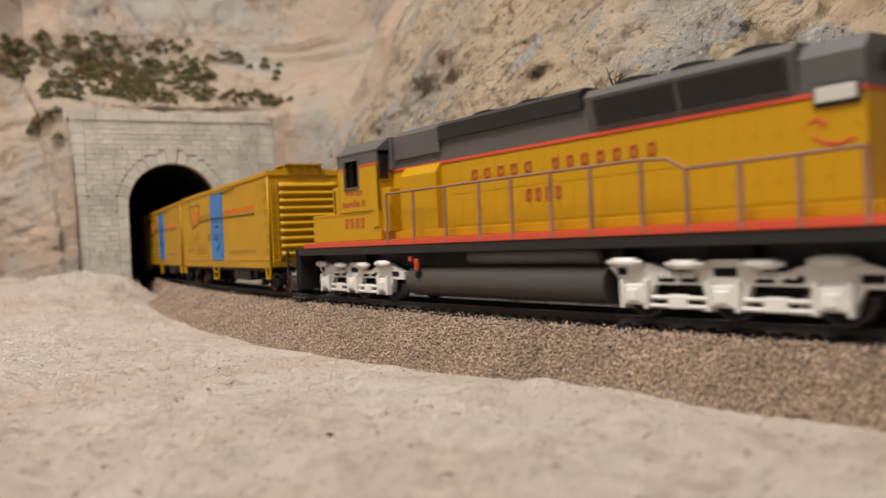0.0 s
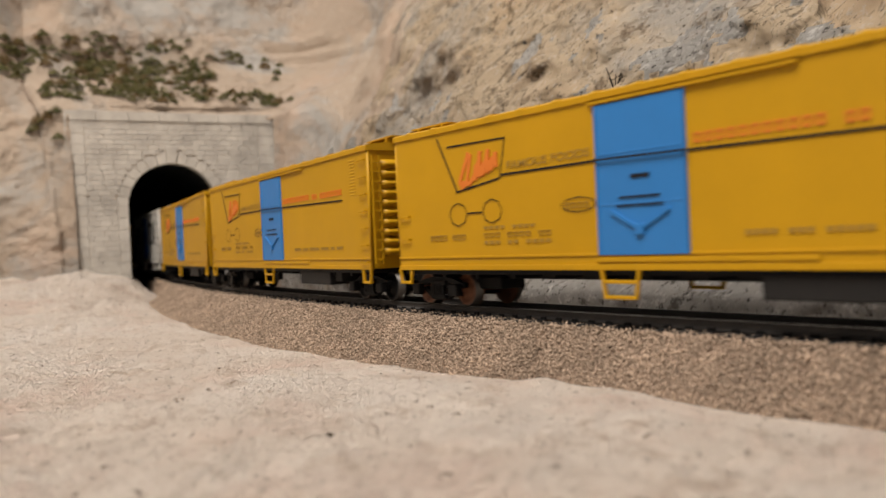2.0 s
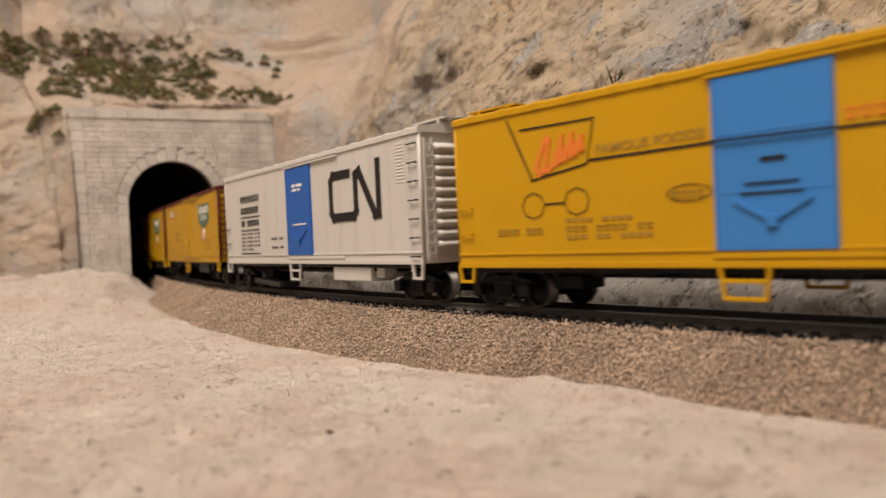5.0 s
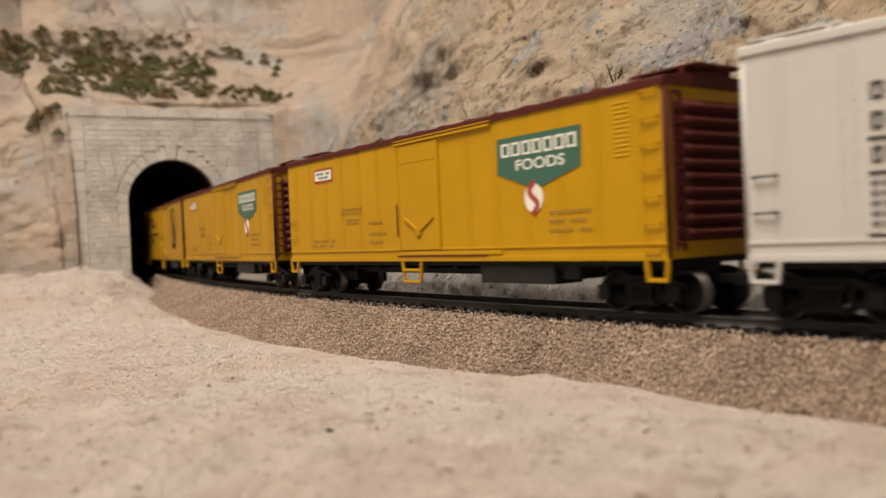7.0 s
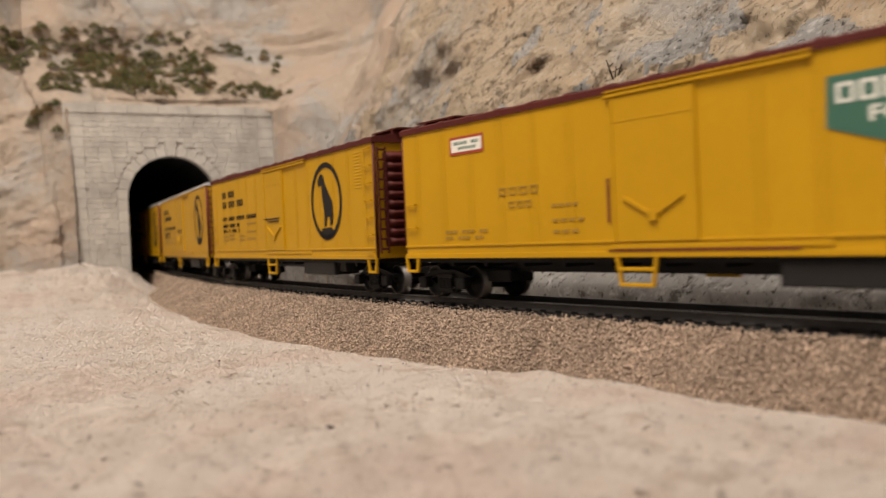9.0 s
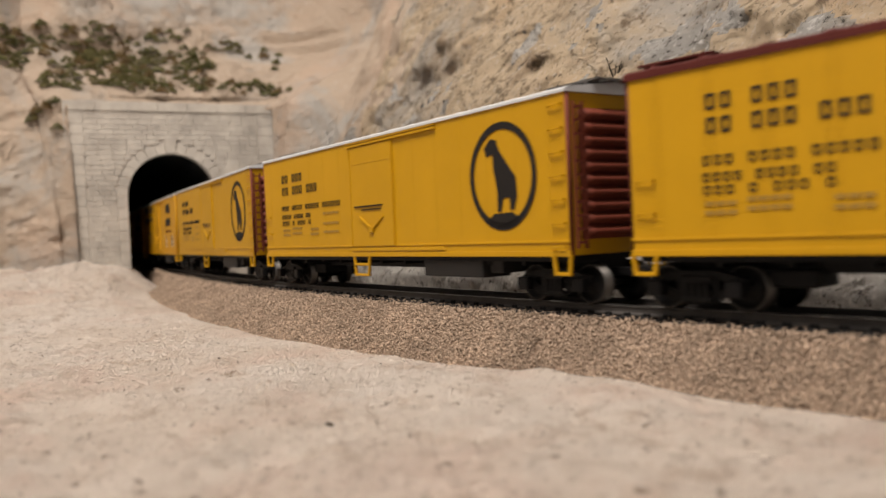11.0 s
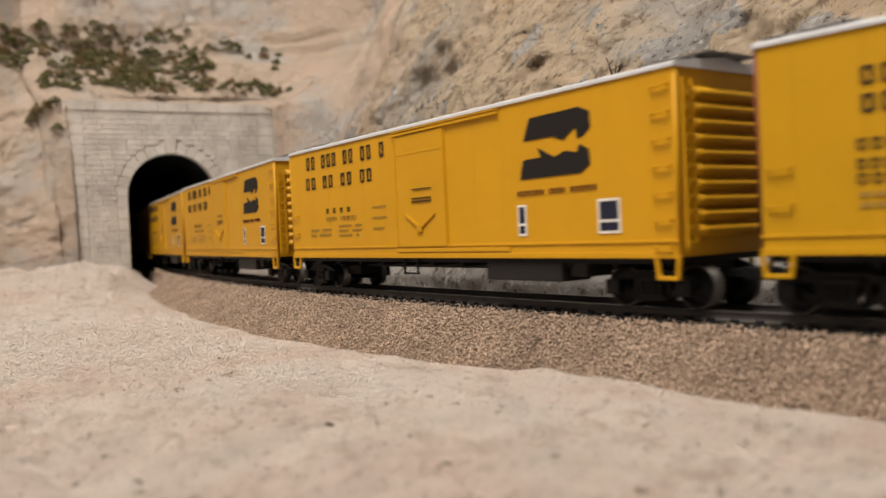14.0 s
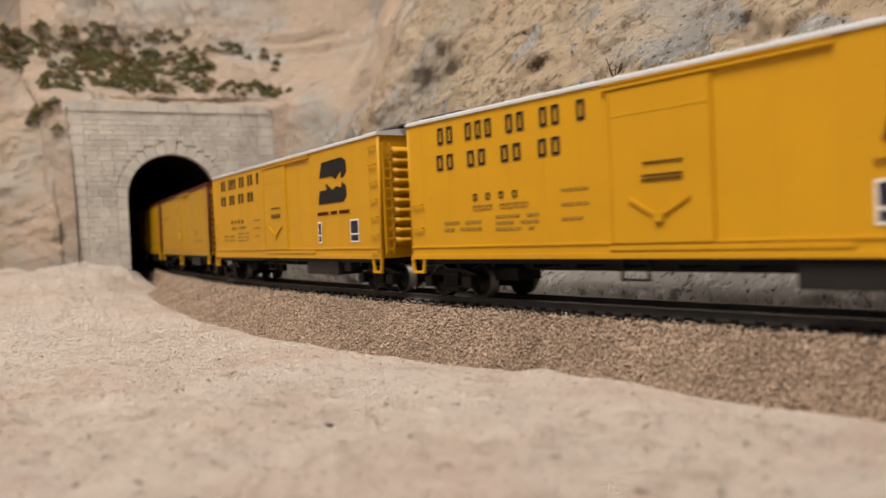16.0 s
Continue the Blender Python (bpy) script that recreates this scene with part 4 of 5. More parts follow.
def fruit_car(wheels):
    t = reefer("yellow plastic model refrigerator car with a blue plug door", YELLOW, YELLOW, YELLOW, BLUE, 12.0, 55.9, seams=False, wheels=wheels)
    bm = bmesh.new()
    for q in ([(-49.5, 39.0), (-13.8, 39.3), (-13.8, 39.9), (-49.5, 39.6)], [(13.8, 38.9), (79, 37.9), (79, 38.5), (13.8, 39.5)],
              [(-73.5, 49.7), (-47, 49.5), (-47, 49.9), (-73.5, 50.2)], [(-69.8, 35.5), (-50, 38.2), (-50, 38.7), (-69.8, 36.0)],
              [(-78.8, 53.2), (-69.4, 35.6), (-68.9, 35.6), (-78.2, 53.2)], [(-47.2, 50), (-49.9, 38.4), (-49.6, 38.4), (-46.9, 50)]):
        part("stripe", plate(bmesh.new(), q), INK, t)
    for cx, cz, rx, rz, w in ((-69.2, 28.9, 4.4, 3.7, 0.35), (-53.6, 29.2, 4.4, 3.7, 0.35), (-20, 29, 6.0, 2.0, 0.3)):
        part("ring_mark", ring_plate(bmesh.new(), cx, cz, rx, rz, w, n=8 if rx < 5 else 24), INK, t)
    plate(bm, [(-64.8, 28.9), (-58, 28.9), (-58, 29.3), (-64.8, 29.3)])
    part("bar_mark", bm, INK, t)
    bm = bmesh.new()
    plate(bm, [(-14.0, 39.35), (14.0, 38.95), (14.0, 39.5), (-14.0, 39.9)], DECAL - 1.02)
    part("stripe", bm, INK, t)
    part("lettering", word_mesh("lettering", "FAMOUS FOODS", -46.5, 40.6, 42.9, FAINT, 31, rise=0.012), None, t)
    lettering(t, ORANGE, (15, 46, 40.6, 42.9, "xxxxxxxxxxx"), (49, 79, 40.3, 42.6, "xx xxxxxxxx"))
    bm = bmesh.new()
    # the maker's flag mark, drawn as one plain wavy band
    noodle(bm, [(-67.6, 39.0), (-66.6, 41.0), (-63.6, 46.6), (-62.6, 46.0), (-64.4, 38.2), (-66.6, 37.0), (-67.4, 38.4), (-63.0, 38.0), (-60.8, 40.0), (-60.0, 42.6), (-60.2, 39.4),
                (-58.0, 46.4), (-58.4, 40.2), (-56.4, 43.0), (-56.8, 40.4), (-54.4, 46.6), (-54.8, 41.0), (-52.8, 44.0), (-53.0, 41.6), (-51.2, 45.4), (-51.0, 42.4)], 1.35)
    part("emblem", bm, ORANGE, t)
    bm = letters(letters(letters(bmesh.new(), -2.4, 3.4, 34.2, 35.2, "xx", DECAL - 0.55, 0.9), -6, 6, 29.6, 30.0, "x", DECAL - 0.6, 1.0), -7, 7, 27.6, 28.0, "x", DECAL - 0.6, 1.0)
    part("bar_mark", bm, INK, t)
    lettering(t, FAINT, (-84, -66, 21.2, 22.9, "xxxx xxx"), (-58, -30, 21.6, 22.9, "xxx xxxx xx"), (-58, -30, 19.6, 20.6, "xxx xx xxxx"), (-58, -36, 24.0, 24.9, "xxxx xxxx"), (-25, -16, 28.2, 29.7, "xxxx"), (27, 78, 19.6, 20.8, "xxxx xxx xxxxx xxxx xx xxx"), (-9, 9, 35.0, 35.8, "xx xxx xx"))
    return t


def noodle(bm, pts, w, y=DECAL):
    """A broad bent band along points in the side's plane."""
    for i in range(len(pts) - 1):
        a, b = Vector(pts[i]), Vector(pts[i + 1])
        d = (b - a).normalized()
        n = Vector((-d.y, d.x)) * (w / 2)
        e = d * (w / 2)
        plate(bm, [tuple(a - n - e), tuple(b - n + e), tuple(b + n + e), tuple(a + n - e)], y, 0.08 + 0.01 * i)


def white_car():
    t = reefer("white plastic model refrigerator car with a blue plug door", WHITE, WHITE, WHITE, DEEPBLUE, 13.0, 57.0, rivets=True, box_mat=WHITE)
    lettering(t, INK, (-76.8, -49.5, 43.2, 46.4, "xxxxxxxx"), (-76.8, -51, 37.6, 40.8, "xxxxxxxx"), (-76.8, -50.5, 31.4, 34.4, "xx xxxxxx"))
    bm = bmesh.new()
    prism(bm, [(-16, 2.6), (-16, 4.6), (-6, 4.6), (-6, 2.6)], -66, -32)
    bmesh.ops.rotate(bm, verts=bm.verts[:], cent=(-43, 0, 4.6), matrix=Matrix.Rotation(0.045, 3, "Y"))
    part("brake_rigging", bm, DKGREY, t, "dark sagging brake rigging")
    bm = boxes((-77, -49.6, DECAL - 0.09, DECAL, 35.6, 36.2), (-77, -49.8, DECAL - 0.09, DECAL, 29.2, 29.8), (-77.5, -49.8, DECAL - 0.09, DECAL, 17.6, 18.2))
    part("underline", bm, INK, t)
    lettering(t, GREY, *[(-77, -60, z, z + 0.9, "xxx xxxx") for z in (19.6, 21.5, 23.4, 25.3, 27.2)], *[(-58, -50, z, z + 0.9, "xx xx") for z in (21.5, 23.4, 25.3, 27.2)], (-35, -20, 20, 21, "xxxx xx"), (-35, -20, 24, 25, "xxx xx"))
    bm = bmesh.new()
    noodle(bm, [(49, 47.2), (35, 47.2), (33, 45), (33, 33), (35, 31), (53, 31), (55, 33), (55, 46), (58, 47.2), (70, 31), (73, 31), (73, 49)], 3.4)
    part("emblem", bm, INK, t, "black rounded band emblem")
    for x0, x1, z0, z1, w in ((-6, 5, 46.0, 47.2, "xx xxxx"), (-6, 3, 44.2, 45.2, "xxxx xx"), (-6, 8, 29.6, 30.2, "xxxxxxxxx")):
        part("door_lettering", letters(bmesh.new(), x0, x1, z0, z1, w, DECAL - 0.52, 0.85), CREAM, t)
    return t


def grocer_car():
    t = reefer("yellow model refrigerator car with maroon ends and green shield", YELLOW, MAROON, MAROON, YELLOW, 13.4, 55.0, door=(-12.5, 12.0), rivets=True)
    bm = bmesh.new()
    plate(bm, [(41.6, 48.2), (41.2, 38.3), (57.5, 33.0), (74.8, 37.9), (75.3, 48.2)])
    shield = part("emblem", bm, GREEN, t, "dark green shield sign")
    bm = bmesh.new()
    letters(bm, 43, 74, 42.8, 46.6, "xxxxxxx", DECAL - 0.06, 0.8)
    part("emblem_lettering", bm, CREAM, shield)
    part("emblem_lettering", word_mesh("emblem_lettering", "FOODS", 49.6, 38.6, 41.6, CREAM, 19.5, DECAL - 0.12), None, shield)
    bm = bmesh.new()
    plate(bm, [(56.4 + 3.7 * math.cos(k * math.pi / 12), 30.7 + 4.1 * math.sin(k * math.pi / 12)) for k in range(24)], t=0.12)
    part("roundel", bm, CREAM, shield)
    bm = bmesh.new()
    pts = [(56.4 + 1.5 * math.sin(k * math.pi / 5), 30.7 - 3.9 + 7.8 * k / 10) for k in range(11)]
    noodle(bm, pts, 1.6, DECAL - 0.05)
    part("roundel_band", bm, REDLET, shield)
    bm = boxes((-76, -60.4, DECAL - 0.08, DECAL, 44.8, 50.2))
    card = part("placard", bm, REDLET, t, "white placard edged in red")
    part("placard_field", boxes((-75.2, -61.2, DECAL - 0.13, DECAL, 45.6, 49.4)), CREAM, card)
    bm = letters(letters(bmesh.new(), -74, -62.4, 47.7, 48.7, "xxxx xx", DECAL - 0.1), -72, -63.5, 46.2, 47.1, "xxxxx", DECAL - 0.1)
    part("placard_lettering", bm, GREEN, card)
    lettering(t, FAINT, (-55, -38, 31.2, 33.4, "xxxx"), (-51, -41, 27.6, 29.4, "xxx"), (-80, -60, 21, 22, "xxx xxx xx"), (-80, -62, 19.2, 20.1, "xx xxx xx"), (-34, -24, 27, 27.8, "xxxx"), (-34, -22, 23, 23.8, "xxxx"), (-34, -24, 20, 20.8, "xxx"), (-7, 6, 33.4, 34.6, "xxx xxx"), (62, 78, 26, 26.8, "xxxxxx"), (62, 76, 23.6, 24.4, "xxx xxx"), (62, 78, 21.2, 22, "xxxx xx"))
    bm = boxes((-14.5, 35.5, DECAL - 0.4, DECAL, 14.9, 15.3), (-14.4, -13.6, DECAL - 0.2, DECAL, 22, 33))
    part("worn_edge", bm, RUST, t, "rust-brown worn door edge")
    return t


def goat_car(shift=0.0):
    """The older mould (shift) has maroon ends and roof, louvres and a ring set further in."""
    if shift:
        t = reefer("yellow model refrigerator car, maroon ends, goat emblem in ring", YELLOW, MAROON, MAROON, YELLOW, 13.1, 55.6, door=(-12.5, 12.0), rivets=True)
    else:
        t = reefer("yellow model refrigerator car, rust-red ends, goat emblem in ring", YELLOW, RUST, PALE, YELLOW, 13.1, 56.0, door=(-17, 14.5), louvres=False)
    bm = bmesh.new()
    ring_plate(bm, 74.3 + shift, 36.0, 15.2, 15.4, 2.1)
    ring = part("emblem", bm, INK, t, "black ring emblem with a dark goat silhouette")
    bm = bmesh.new()
    plate(bm, [(67.3, 42.0), (66.6, 44.6), (69.6, 47.0), (72.2, 46.4), (73.2, 43.6), (77.4, 38.6), (80.4, 35.4), (80.8, 30.0), (79.4, 26.4), (77.6, 26.2), (77.4, 30.0), (74.6, 29.6), (73.6, 26.0), (71.8, 26.0), (72.0, 32.0), (70.6, 38.0), (70.4, 42.6)])
    plate(bm, [(67.0, 23.0), (70.0, 25.4), (78.5, 25.6), (81.6, 23.6), (78.6, 21.8), (74.3, 21.0), (70.0, 21.8)])
    bmesh.ops.translate(bm, verts=bm.verts[:], vec=(shift, 0, 0))
    part("silhouette", bm, INK, ring)
    lettering(t, INK, (-81.5, -60, 45.0, 48.4, "xx xxx"), (-81.5, -46, 39.8, 43.2, "xx xxx xxx"), (-82.5, -26, 33.0, 35.0, "xxx xxxx xxxxx xxxxxx"), (-82.5, -53, 29.4, 31.2, "xxxx xxxx xx"), (-82.5, -53, 26.6, 28.4, "xxx x xxx x"))
    lettering(t, FAINT, (-82, -74, 24, 25, "xxx"), (-82, -74, 22, 23, "xxx"), (-72, -62, 24.6, 25.6, "xxxx"), (-72, -62, 22.6, 23.6, "xxxx"), (-54, -46, 24, 25, "xxx"), (-54, -46, 22, 23, "xxx"), (-42, -28, 26, 26.9, "xxxx"), (-42, -28, 22.6, 23.5, "xxxx"), (-42, -28, 30, 30.9, "xxxx"), (-6, 2, 37.6, 38.6, "xxx"), fill=0.8)
    bm = boxes((-13.5, 7, DECAL - 0.75, DECAL - 0.5, 31.2, 31.7), (-8, 6, DECAL - 0.75, DECAL - 0.5, 30.0, 30.4))
    part("bar_mark", bm, INK, t)
    return t


def northern_car():
    t = reefer("warm yellow model refrigerator car with black block emblem", YELLOW_B, YELLOW_B, PALE, YELLOW_B, 12.6, 56.3, door=(-17, 12.5), door_step=False, louvres=False)
    lettering(t, INK, (-86.2, -23.5, 48.2, 53.4, "xx xxx xx xx x"), (-87.2, -32.5, 40.2, 45.0, "xx xx xx xx"), (-70, -50, 30.0, 32.0, "x x x x"), fill=0.6)
    lettering(t, FAINT, (-70, -46, 27.2, 28.6, "xxx xxxx"), (-84, -66, 23.4, 24.2, "xxx xxx"), (-84, -66, 21.4, 22.2, "xx xxxx"), (-60, -42, 24.6, 25.3, "xxxx xx"), (-60, -42, 22.8, 23.5, "xxx xxx"), (-60, -44, 21, 21.7, "xxxx x"), (-34, -24, 30.6, 31.2, "xxxx"), (-34, -24, 26.8, 27.4, "xxxx"), (-34, -26, 23.0, 23.6, "xxx"), fill=0.8)
    bm = bmesh.new()
    plate(bm, [(49.9, 44.8), (52.6, 50.8), (71.5, 51.2), (75.2, 49.6), (75.4, 45.6), (72.6, 43.6), (70.6, 43.4), (70.2, 46.4), (65.6, 43.4), (61.5, 44.9)])
    plate(bm, [(48.0, 34.4), (49.6, 39.6), (56.8, 39.8), (55.6, 42.4), (62.0, 39.4), (66.0, 40.6), (70.4, 39.8), (71.4, 41.8), (74.6, 40.2), (75.0, 36.4), (71.6, 34.4)])
    part("emblem", bm, INK, t, "black split block emblem")
    lettering(t, MAROON, (46.3, 77, 29.8, 31.2, "xxxxxxx xxxx xxxxxx"), name="lettering")
    for x0, x1 in ((46.4, 50.0), (77.0, 84.4)):
        p = part("small_plate", boxes((x0, x1, DECAL - 0.08, DECAL, 18.8, 27.4)), CREAM, t, "small dark plate edged in white")
        part("plate_field", boxes((x0 + 0.6, x1 - 0.6, DECAL - 0.12, DECAL, 22.2, 26.8), (x0 + 0.6, x1 - 0.6, DECAL - 0.12, DECAL, 19.4, 21.6)), NAVY, p)
    bm = boxes((-6.4, 4.8, DECAL - 0.75, DECAL - 0.5, 35.2, 35.5), (-7, 4.6, DECAL - 0.75, DECAL - 0.5, 32.2, 32.5), (-7, 4.6, DECAL - 0.75, DECAL - 0.5, 31.1, 31.4))
    part("bar_mark", bm, INK, t)
    return t


def plain_car():
    t = reefer("plain yellow model refrigerator car with maroon ends", YELLOW, MAROON, MAROON, YELLOW, 13.4, 55.0, door=(-12.5, 12.0), rivets=True)
    lettering(t, FAINT, (-80, -60, 40, 42, "xxx xxx xx"), (50, 78, 22, 23, "xxxx xx xxx"), (55, 62, 26, 29, "xx"))
    return t


# ---- the engine ----
def rod(bm, a, b, r, n=8):
    a, b = Vector(a), Vector(b)
    m = Matrix.Translation(a) @ (b - a).to_track_quat("Z", "Y").to_matrix().to_4x4()
    d = (b - a).length
    lo = [bm.verts.new(m @ Vector((r * math.cos(2 * math.pi * i / n), r * math.sin(2 * math.pi * i / n), 0))) for i in range(n)]
    hi = [bm.verts.new(m @ Vector((r * math.cos(2 * math.pi * i / n), r * math.sin(2 * math.pi * i / n), d))) for i in range(n)]
    for i in range(n):
        j = (i + 1) % n
        bm.faces.new((lo[i], lo[j], hi[j], hi[i]))
    bm.faces.new(lo[::-1])
    bm.faces.new(hi)


def prism(bm, prof, x0, x1):
    """A profile in y, z run along x."""
    a = [bm.verts.new((x0, y, z)) for y, z in prof]
    b = [bm.verts.new((x1, y, z)) for y, z in prof]
    n = len(prof)
    for i in range(n):
        j = (i + 1) % n
        bm.faces.new((a[i], a[j], b[j], b[i]))
    bm.faces.new(a[::-1])
    bm.faces.new(b)
    bmesh.ops.recalc_face_normals(bm, faces=bm.faces[:])


TANK = material("tank_grey", (0.05, 0.045, 0.042), 0.36, vary=0.15, scale=60)
HANDRAIL = material("handrail_worn", (0.24, 0.12, 0.07), 0.6, vary=0.3)
ENGINE_WHEELS = wheelset_mesh("wheelset", 5.9, 8.3, DKGREY)


def engine_truck(parent, x):
    t = empty("truck")
    t.parent = parent
    t.matrix_basis = Matrix.Translation((x * MM, KAPPA / 2 * ((x - 20) ** 2 - 83 ** 2) * MM, 0)) @ Matrix.Rotation(KAPPA * (x - 20), 4, "Z")
    bm = bmesh.new()
    for s in (-1, 1):
        def yy(a, b):
            return sorted((s * a, s * b))
        prof = [(-33, 12.6), (-27, 14.0), (-20, 13.4), (-14, 11.4), (-9, 11.4), (-4, 14.2), (4, 14.2), (9, 11.4), (14, 11.4), (20, 13.4), (28, 14.0), (38, 10.8), (38, 8.2), (30, 8.2), (28, 3.4), (21, 3.4), (19.5, 8.4), (6, 8.4), (4.6, 3.4), (-4.6, 3.4), (-6, 8.4), (-19.5, 8.4), (-21, 3.4), (-28, 3.4), (-30, 9.6)]
        y0, y1 = yy(11.2, 13.2)
        a = [bm.verts.new((p, y0, q)) for p, q in prof]
        b = [bm.verts.new((p, y1, q)) for p, q in prof]
        n = len(prof)
        for i in range(n):
            j = (i + 1) % n
            bm.faces.new((a[i], a[j], b[j], b[i]))
        bm.faces.new(a[::-1])
        bm.faces.new(b)
    bmesh.ops.recalc_face_normals(bm, faces=bm.faces[:])
    part("side_frame", bm, SILVER, t, "silver painted three-axle side frame")
    for s in (-1, 1):
        for dx in (-24.5, 0, 24.5):
            bm = bmesh.new()
            y0, y1 = sorted((s * 12.8, s * 15.0))
            box(bm, dx - 2.9, dx + 2.9, y0, y1, 3.6, 8.6, 0.5)
            y2, y3 = sorted((s * 14.6, s * 15.6))
            box(bm, dx - 1.7, dx + 1.7, y2, y3, 4.4, 7.4, 0.4)
            for e in (-3.6, 3.6):
                box(bm, dx + e - 0.5, dx + e + 0.5, y0, y1, 2.6, 9.6, 0.2)
            part("axle_box", bm, SILVER, t)
        # black plates on the frame face paint the shade of open slots
        for x0, x1, z0, z1 in ((-18.2, -13.4, 9.0, 10.6), (-11.6, -7.2, 9.0, 10.6), (7.2, 11.6, 9.0, 10.6), (13.4, 18.2, 9.0, 10.6), (-3.0, 3.0, 10.4, 12.4), (29.5, 34.5, 9.2, 11.0), (-30.5, -27.5, 10.6, 12.6)):
            ya, yb = sorted((s * 12.9, s * 13.28))
            part("frame_slot", boxes((x0, x1, ya, yb, z0, z1, 0.1)), BLACK, t)
        bm = bmesh.new()
        y0, y1 = sorted((s * 12.6, s * 14.6))
        for dx in (-12.2, 12.2):
            rod(bm, (dx - 7.5, s * 13.8, 5.4), (dx + 7.5, s * 13.8, 5.4), 0.55)
            rod(bm, (dx - 8.0, s * 13.8, 3.4), (dx + 8.0, s * 13.8, 3.4), 0.5)
            box(bm, dx - 2.6, dx + 2.6, y0, y1, 2.9, 6.2, 0.4)
            for e in (-4, -2, 0, 2, 4):
                box(bm, dx + e - 0.5, dx + e + 0.5, y0, y1 - 0.3, 10.0, 10.9, 0.15)
        part("brake_rigging", bm, SILVER, t)
        for dx in (-27, -9.5, 9.5, 25):
            bm = bmesh.new()
            tube(bm, s * 14.6, dx - 3.4, dx + 3.4, 13.2 + (0.6 if abs(dx) > 20 else 0), 1.25, 14, "x")
            tube(bm, s * 14.6, dx - 5.2, dx + 5.2, 13.2 + (0.6 if abs(dx) > 20 else 0), 0.7, 8, "x")
            part("brake_cylinder", bm, SILVER, t, "", True)
    bm = boxes((-34, 36, -9.8, 9.8, 6.5, 12.5), (-6, 6, -11, 11, 10, 17))
    part("truck_centre", bm, BLACK, t)
    for dx in (-24.5, 0, 24.5):
        w = part("wheelset", ENGINE_WHEELS, None, t)
        w.matrix_basis = pose(dx * MM, 0, 5.9 * MM)
    return t


def engine():
    top = tagged(empty("diesel_locomotive"), "yellow and grey model diesel locomotive with silver trucks", "locomotive", "")
    part("frame", boxes((-105, 147, -17.2, 17.2, 17.4, 20.4, 0.3), (-100, 142, -8, 8, 11, 17.6)), DKGREY, top)
    part("sill_stripe", boxes((-98.5, 147.2, -17.5, 17.5, 20.4, 22.4, 0.25)), RED, top, "red sill stripe")
    bm = boxes((-37, 140, -13.6, 13.6, 22.4, 25.2, 0.3))
    part("hood_base", bm, YELLOW, top)
    bm = bmesh.new()
    box(bm, -36, 135.5, -11, 11, 25.0, 47.0, 0.5)
    hood = part("long_hood", bm, YELLOW, top)
    door = mesh_of("hood_door", boxes((0.08, 5.52, -11.08, -10.9, 26.0, 35.6, 0.03), (4.5, 4.8, -11.3, -11.0, 30.2, 31.2, 0.05)), YELLOW)
    tall = mesh_of("hood_door", boxes((0.08, 5.52, -11.08, -10.9, 36.0, 45.6, 0.03), (4.5, 4.8, -11.3, -11.0, 40.2, 41.2, 0.05)), YELLOW)
    for k in range(24):
        for me in (door, tall):
            part("hood_door", me, None, hood).location.x = k * 5.6 * MM
    part("hood_stripe", boxes((-36, 135.6, -11.3, 11.3, 46.7, 47.6)), RED, top, "thin red stripe")
    bm = bmesh.new()
    prism(bm, [(-11.1, 47.6), (-11.1, 54.5), (-8.5, 57.6), (8.5, 57.6), (11.1, 54.5), (11.1, 47.6)], -36, 135.5)
    part("hood_roof", bm, GREY, top)
    bm = bmesh.new()
    prism(bm, [(-13.4, 25.2), (-13.4, 44.0), (-11.2, 47.3), (11.2, 47.3), (13.4, 44.0), (13.4, 25.2)], -27, -5.5)
    part("intake_box", bm, YELLOW, top)
    bm = bmesh.new()
    prism(bm, [(-12.0, 50.6), (-12.0, 58.6), (-10.2, 60.4), (10.2, 60.4), (12.0, 58.6), (12.0, 50.6)], -33, -5)
    part("blower_housing", bm, GREY, top)
    bm = bmesh.new()
    prism(bm, [(-12.2, 54.3), (-12.6, 58.8), (-10.2, 60.2), (10.2, 60.2), (12.6, 58.8), (12.2, 54.3)], -5, 61)
    part("brake_housing", bm, DKGREY, top)
    bm = bmesh.new()
    prism(bm, [(-11.2, 48.0), (-13.2, 56.6), (-11.5, 58.6), (11.5, 58.6), (13.2, 56.6), (11.2, 48.0)], 63, 122)
    part("radiator", bm, GREY, top)
    for x0, x1 in ((66.0, 91.5), (93.0, 120.0)):
        bm = bmesh.new()
        for i in range(10):
            z = 49.2 + i * 0.68
            y = -11.35 - (z - 48) * 0.2326
            for s in (-1, 1):
                ya, yb = sorted((s * -y, s * (-y + 0.45)))
                box(bm, x0, x1, ya, yb, z, z + 0.34)
        part("radiator_grille", bm, DKGREY, top, "dark slatted radiator grille")
    for x in (72, 90, 108, 10, 32):
        bm = bmesh.new()
        tube(bm, x, 57.4, 61.4 if x < 60 else 60.6, 0, 7.2, 28, "z")
        tube(bm, x, 57.4, 62.0 if x < 60 else 61.2, 0, 5.8, 24, "z")
        part("roof_fan", bm, DKGREY, top)
    board = part("number_board", boxes((124.9, 134.9, -11.7, 11.7, 44.4, 49.0, 0.6)), DKGREY, top, "dark framed number board")
    part("board_face", boxes((125.7, 134.1, -12.0, 12.0, 45.2, 48.3, 0.2)), WHITE, board, "pale number board face")
    bm = bmesh.new()
    prism(bm, [(-11.1, 47.6), (-11.4, 54.6), (-9.0, 57.8), (9.0, 57.8), (11.4, 54.6), (11.1, 47.6)], 121.5, 135.7)
    part("end_roof", bm, GREY, top)
